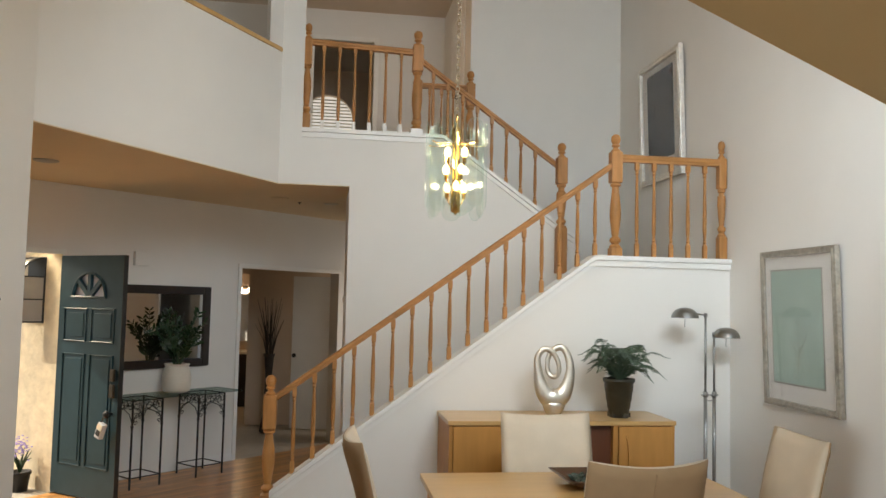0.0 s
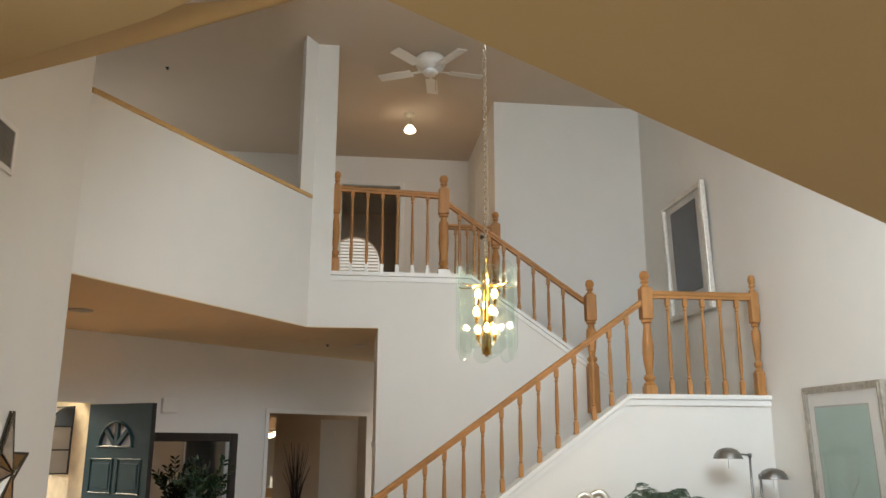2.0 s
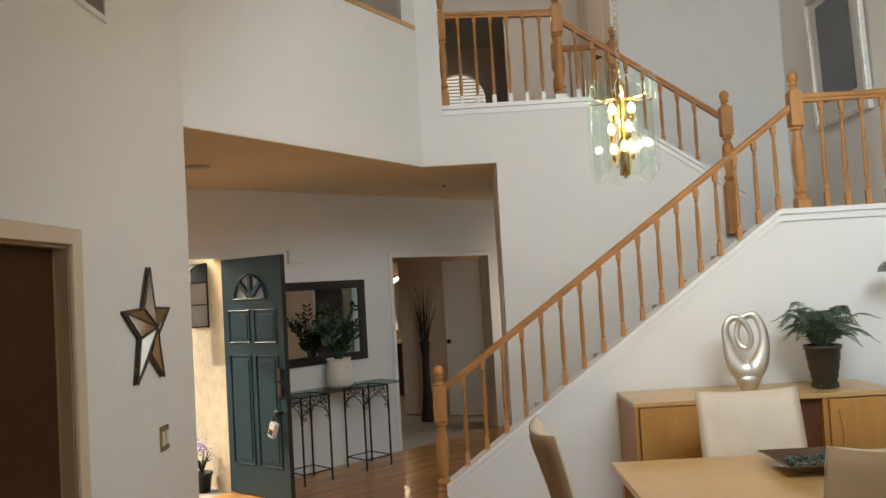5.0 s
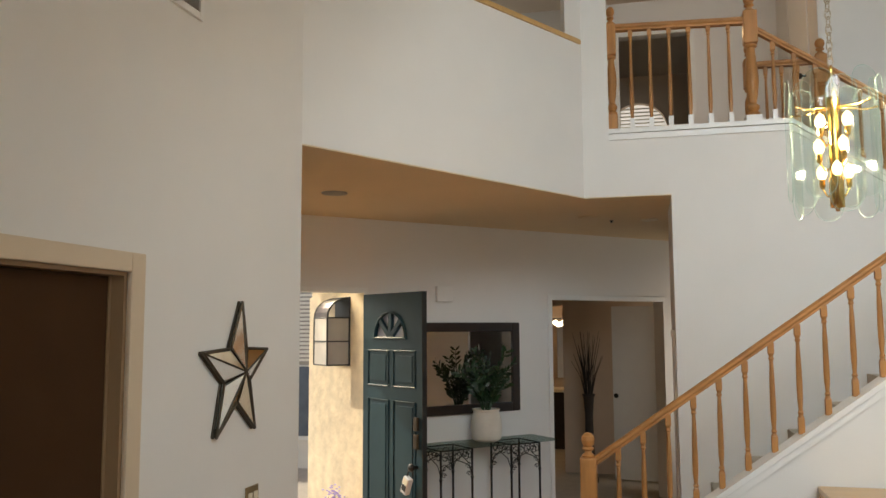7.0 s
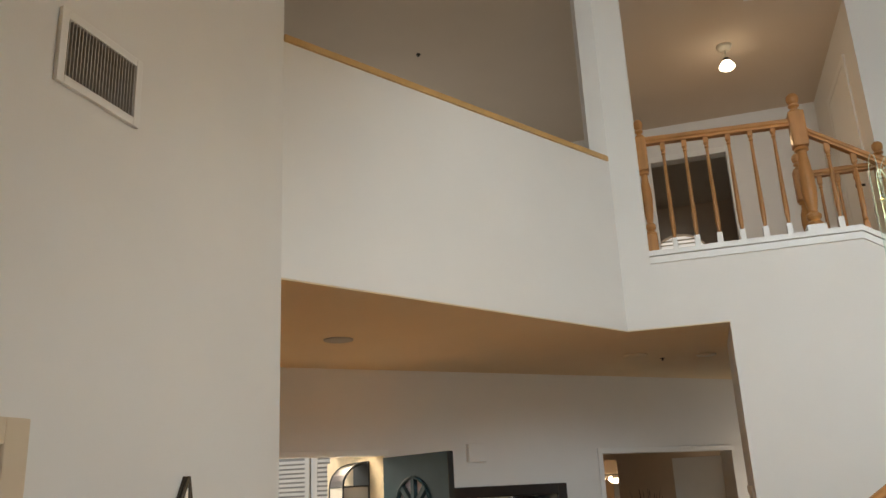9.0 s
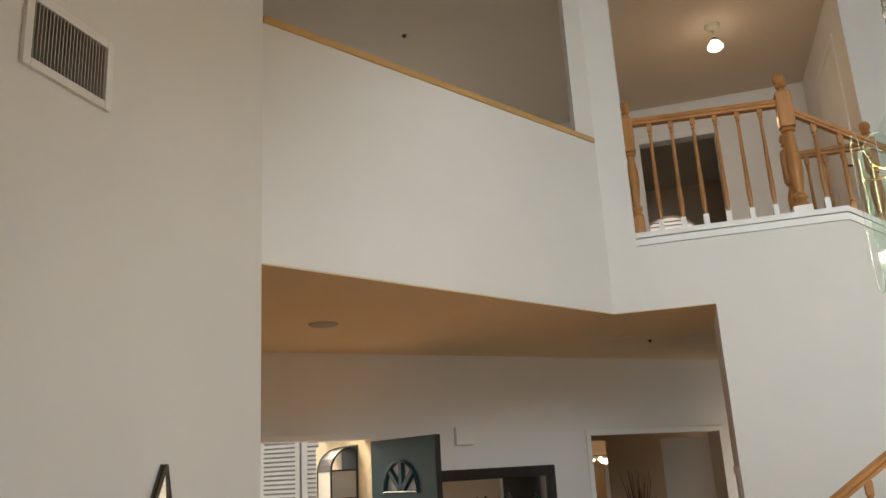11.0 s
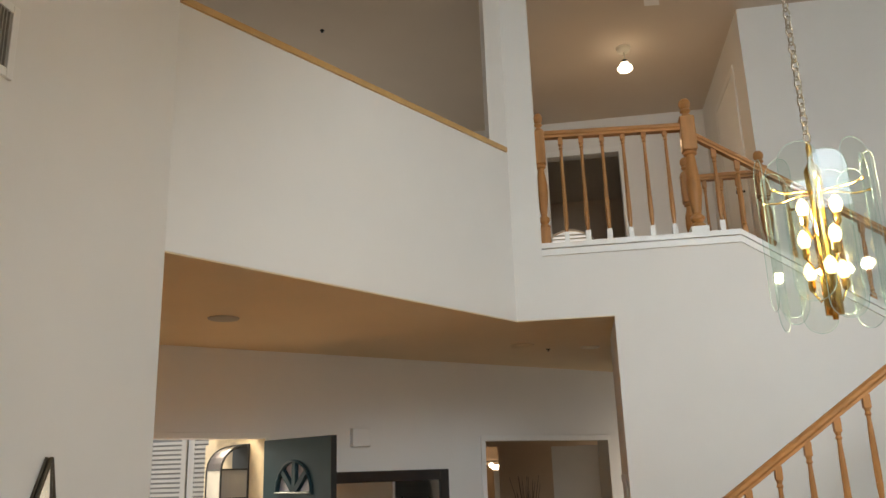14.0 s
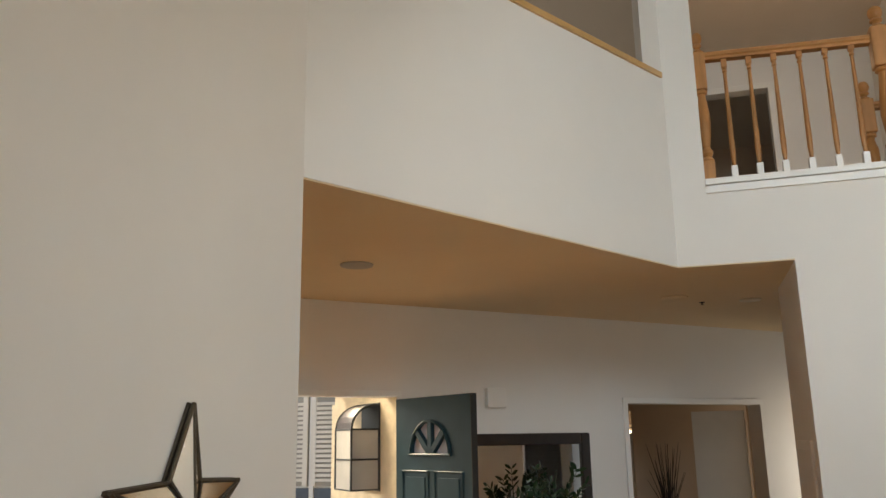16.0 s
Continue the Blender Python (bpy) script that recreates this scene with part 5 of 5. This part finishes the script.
# ---- chandelier ----
CX, CY, CB, CT = 0.535, 3.27, 2.205, 2.735
chd = thing("chandelier", "brass chandelier of tall pale glass slats with lit bulbs", "chandelier", pose(CX, CY, 0))
bm = bmesh.new()
lathe(bm, [(0.008, CB), (0.009, CB + 0.012), (0.027, CB + 0.015), (0.027, CB + 0.13), (0.021, CB + 0.135), (0.021, CT - 0.12), (0.026, CT - 0.10), (0.026, CT - 0.05), (0.009, CT - 0.02), (0.009, CT + 0.03), (0.004, CT + 0.05)], 14)
part("stem", bm, BRASS, chd, "", True)
for j in range(7):
    a = 2 * math.pi * j / 7
    z = CT - 0.13
    bm = bmesh.new()
    tube(bm, [(q * math.cos(a), q * math.sin(a), z + 0.006 * math.sin(40 * q) + 0.10 * q * q) for q in (0.02, 0.045, 0.07, 0.095, 0.12, 0.14, 0.158)], 0.0035, 6)
    z += 0.0025
    lathe(bm, [(0.001, -0.006), (0.006, -0.003), (0.006, 0.003), (0.001, 0.006)], 8, at=(0.16 * math.cos(a), 0.16 * math.sin(a), z))
    part("spoke", bm, BRASS, chd, "", True)
for tier in range(3):
    for j in range(3):
        a = 2 * math.pi * j / 3 + tier * 0.5 + 0.4
        z = CB + 0.115 + 0.098 * tier
        bm = bmesh.new()
        tube(bm, [(0.01 * math.cos(a), 0.01 * math.sin(a), z - 0.03), (0.035 * math.cos(a), 0.035 * math.sin(a), z - 0.055), (0.055 * math.cos(a), 0.055 * math.sin(a), z - 0.02)], 0.004, 6)
        lathe(bm, [(0.008, -0.02), (0.011, -0.01), (0.011, 0.015)], 8, at=(0.055 * math.cos(a), 0.055 * math.sin(a), z))
        part("arm", bm, BRASS, chd)
        bm = bmesh.new()
        lathe(bm, [(0.007, 0.015), (0.016, 0.026), (0.020, 0.042), (0.015, 0.060), (0.002, 0.074)], 10, at=(0.055 * math.cos(a), 0.055 * math.sin(a), z))
        part("bulb", bm, BULB, chd, "lit candle bulb", True)
for j in range(12):
    a = 2 * math.pi * j / 12
    r, wd, z0, z1 = (0.166, 0.058, CB + 0.035, CT) if j % 2 == 0 else (0.148, 0.054, CB - 0.02, CT - 0.03)
    bm = bmesh.new()
    prof = [(-wd + wd * (1 - math.cos(b)), z0 + wd * (1 - math.sin(b))) for b in [math.pi * i / 10 for i in range(6)]]
    prof = [(-wd * math.cos(b), z0 + wd - wd * math.sin(b)) for b in [math.pi * i / 10 for i in range(11)]] + [(wd * math.cos(b), z1 - wd + wd * math.sin(b)) for b in [math.pi * i / 10 for i in range(11)]]
    bm.faces.new([bm.verts.new((0.0, x, z)) for x, z in prof])
    sl = part("glass_slat", bm, SLAT_GLASS, chd)
    sl.matrix_basis = pose(r * math.cos(a), r * math.sin(a), 0, 0, 0, math.degrees(a))
    sl.visible_shadow = False
    bm = bmesh.new()
    tube(bm, [(0.0, x, z) for x, z in prof], 0.0010, 4, closed=True)
    ed = part("polished_rim", bm, material("slat_rim", (0.42, 0.56, 0.49), 0.15, vary=0.05) if j == 0 else bpy.data.materials["slat_rim"], sl)
# chain up to the slope
ztop = ZC
n_l = 78
z0 = CT + 0.05
pitch = (ztop - 0.02 - z0) / n_l
bm = bmesh.new()
pts = []
for j in range(14):
    a = 2 * math.pi * j / 14
    pts.append((0.0115 * math.cos(a), 0, pitch * 0.70 * math.sin(a)))
tube(bm, pts, 0.0029, 6, closed=True)
link = mesh_of("chain_link", bm, CHAIN, True)
for j in range(n_l):
    ob = place("chain_link", link, chd, 0, 0, 0, "", pose(0, 0, z0 + pitch * (j + 0.5), 0, 0, 90 * (j % 2) + 20))
bm = bmesh.new()
lathe(bm, [(0.004, ztop - 0.045), (0.035, ztop - 0.03), (0.05, ztop + 0.03)], 16)
part("canopy", bm, BRASS, chd, "", True)
for j in range(3):
    a = 2 * math.pi * j / 3 + 1.0
    lamp("chandelier_glow", "POINT", pose(CX + 0.09 * math.cos(a), CY + 0.09 * math.sin(a), CB + 0.20 + 0.115 * j), 7, (1.0, 0.75, 0.46), radius=0.02)

# ---- upper hall fittings ----
fan = thing("ceiling_fan", "white five-bladed ceiling fan at rest", "ceiling fan", pose(0.44, 5.80, ZC))
bm = bmesh.new()
lathe(bm, [(0.02, -0.20), (0.06, -0.19), (0.075, -0.165), (0.05, -0.15), (0.055, -0.135), (0.13, -0.12), (0.145, -0.08), (0.14, -0.03), (0.11, -0.002)], 28)
part("motor", bm, TRIM, fan, "", True)
for j in range(5):
    bm = bmesh.new()
    box(bm, (0.19, -0.055, -0.004), (0.52, 0.055, 0.002), 0.002)
    box(bm, (0.09, -0.014, -0.006), (0.20, 0.014, 0.0))
    ob = part("blade", bm, TRIM, fan)
    ob.matrix_basis = pose(0, 0, -0.145, 8, 0, 72 * j + 10)
bm = bmesh.new()
tube(bm, [(0.05, -0.03, -0.17), (0.05, -0.03, -0.36)], 0.0022, 5)
part("pull_chain", bm, BRASS, fan)
sp = thing("ceiling_spotlight", "small lit spotlight on the upper hall ceiling", "spotlight", pose(0.35, 7.20, ZC))
bm = bmesh.new()
lathe(bm, [(0.004, -0.05), (0.05, -0.04), (0.065, -0.002)], 20)
tube(bm, [(0, 0, -0.04), (0, 0, -0.13)], 0.008, 8)
part("canopy", bm, IVORY, sp, "", True)
bm = bmesh.new()
lathe(bm, [(0.022, -0.12), (0.03, -0.135), (0.035, -0.15)], 16)
part("holder", bm, IRON, sp, "", True)
bm = bmesh.new()
lathe(bm, [(0.035, -0.15), (0.062, -0.19), (0.066, -0.205), (0.05, -0.222), (0.004, -0.228)], 20)
part("bulb", bm, BULB_HALL, sp, "glowing reflector bulb", True)
lamp("hall_spot", "POINT", pose(0.35, 7.20, ZC - 0.95), 5, (1.0, 0.64, 0.34), radius=0.06)

# entry ceiling fittings
for x, y, r, nm, lab, cat, mt in ((-2.22, 4.97, 0.085, "recessed_light", "unlit recessed light in the entry ceiling", "recessed light", VENT), (-0.638, 6.686, 0.085, "recessed_light", "unlit recessed light in the entry ceiling", "recessed light", CEIL_ENTRY), (-0.142, 6.974, 0.07, "smoke_detector", "small cream smoke detector on the entry ceiling", "smoke detector", IVORY)):
    tg = thing(nm, lab, cat, pose(x, y, SOF))
    bm = bmesh.new()
    lathe(bm, [(r * 0.7, -0.012), (r, -0.008), (r * 1.05, -0.001)], 24)
    part("ring", bm, mt, tg, "", True)
    bm = bmesh.new()
    lathe(bm, [(0.01, -0.0135), (r * 0.68, -0.0125), (r * 0.69, -0.012)], 24)
    part("lens", bm, mt, tg, "", True)
for x, y, z in ((-0.46, 6.96, SOF), (-2.10, 6.35, ZC)):
    tg = thing("sprinkler_head", "small dark sprinkler head on the ceiling", "sprinkler", pose(x, y, z), "sprinkler heads")
    bm = bmesh.new()
    lathe(bm, [(0.004, -0.020), (0.012, -0.018), (0.005, -0.015), (0.006, -0.008), (0.018, -0.004), (0.02, -0.001)], 12)
    part("deflector", bm, IRON, tg, "", True)

# under-stair closet door frame
bm = bmesh.new()
box(bm, (-0.014, 5.82, 0), (-0.001, 5.87, 1.74), 0.002)
box(bm, (-0.014, 5.87, 1.69), (-0.001, 6.42, 1.74), 0.002)
structure("trim_closet", bm, TRIM, "white casing of the under-stair closet", "trim")

# door in the right wall, then the unseen windows added for the fill lamps
bm = bmesh.new()
for a, b in (((XR - 0.018, G1, 0), (XR - 0.001, G1 + 0.075, GH + 0.07)), ((XR - 0.018, G0 - 0.075, 0), (XR - 0.001, G0, GH + 0.07)), ((XR - 0.018, G0, GH), (XR - 0.001, G1, GH + 0.07))):
    box(bm, a, b, 0.004)
structure("trim_side_door", bm, TRIM, "white casing of the closed side door", "trim")
gd = tagged(thing("door_3", "white panelled side door, shut", "door"), kind="structure")
boxpart("slab", (XR + 0.02, G0 + 0.004, 0.006), (XR + 0.06, G1 - 0.004, GH - 0.004), TRIM, gd, 0.002)
for z0, z1 in ((0.2, 0.9), (1.05, 1.85)):
    for y0 in (G0 + 0.1, G0 + 0.46):
        boxpart("panel", (XR + 0.014, y0, z0), (XR + 0.0205, y0 + 0.28, z1), TRIM, gd, 0.003)
for z in (0.25, 1.05, 1.80):
    boxpart("hinge", (XR - 0.02, G1 - 0.006, z), (XR - 0.0185, G1 + 0.012, z + 0.09), IRON, gd)
w2 = tagged(thing("window_2", "wide white framed glass doors, added out of view behind the walker", "window"), kind="structure")
for j in range(4):
    x = -0.92 + 3.59 / 3 * j
    boxpart("window_frame", (x - 0.03, -6.1, 0.022), (x + 0.03, -6.02, 2.078), TRIM, w2)
boxpart("window_sill", (-0.95, -6.1, 0.0), (2.7, -6.0, 0.02), TRIM, w2, 0.004)
w3 = tagged(thing("window_6", "wide white framed side window, added out of view", "window"), kind="structure")
for j in range(4):
    y = -5.37 + 3.59 / 3 * j
    boxpart("window_frame", (-5.6, y - 0.03, 0.222), (-5.52, y + 0.03, 2.198), TRIM, w3)
boxpart("window_sill", (-5.6, -5.4, 0.2), (-5.47, -1.75, 0.22), TRIM, w3, 0.004)
# unseen loft window, added to go with the fill lamp
w7 = tagged(thing("window_7", "small white framed loft window, added out of view", "window"), kind="structure")
for y in (6.92, 7.40, 7.88):
    boxpart("window_frame", (-3.84, y - 0.02, 3.62), (-3.78, y + 0.02, 4.598), TRIM, w7)
boxpart("window_sill", (-3.84, 6.9, 3.6), (-3.70, 7.9, 3.62), TRIM, w7, 0.004)
# back room window out of view, added for its fill lamp
w5 = tagged(thing("window_5", "white framed back room window, added out of view", "window"), kind="structure")
for y in (8.52, 8.95, 9.38):
    boxpart("window_frame", (1.32, y - 0.02, 0.872), (1.38, y + 0.02, 2.028), TRIM, w5)
boxpart("window_sill", (1.27, 8.5, 0.85), (1.38, 9.4, 0.87), TRIM, w5, 0.004)

# ---- oak planks of the entry floor ----
rng = random.Random(5)
PW = 0.083
for row in range(40):
    off = -1.66 + PW * row          # across the boards, local frame at 45 degrees
    u = 0.4 + rng.uniform(0, 0.5)
    while u < 6.0:
        ln = rng.choice((0.6, 0.8, 1.0, 1.2))
        c = W45 @ Vector((u + ln / 2, -0.02 - PW * row - PW / 2, 0))
        if -3.7 < c.x < -0.02 and c.y > 3.45 and c.y > 3.6 + max(0, c.x - XL) * 0.65:
            key = ln
            if key not in me_cache:
                bm = bmesh.new()
                box(bm, (-ln / 2 + 0.0008, -PW / 2 + 0.0008, -0.010), (ln / 2 - 0.0008, PW / 2 - 0.0008, 0.0))
                me_cache[key] = mesh_of("plank", bm, FLOORWOOD)
            pl = new("plank", me_cache[key])
            pl.parent = floor_entry
            pl.matrix_basis = W45 @ pose(u + ln / 2, -0.02 - PW * row - PW / 2, 0.0)
        u += ln
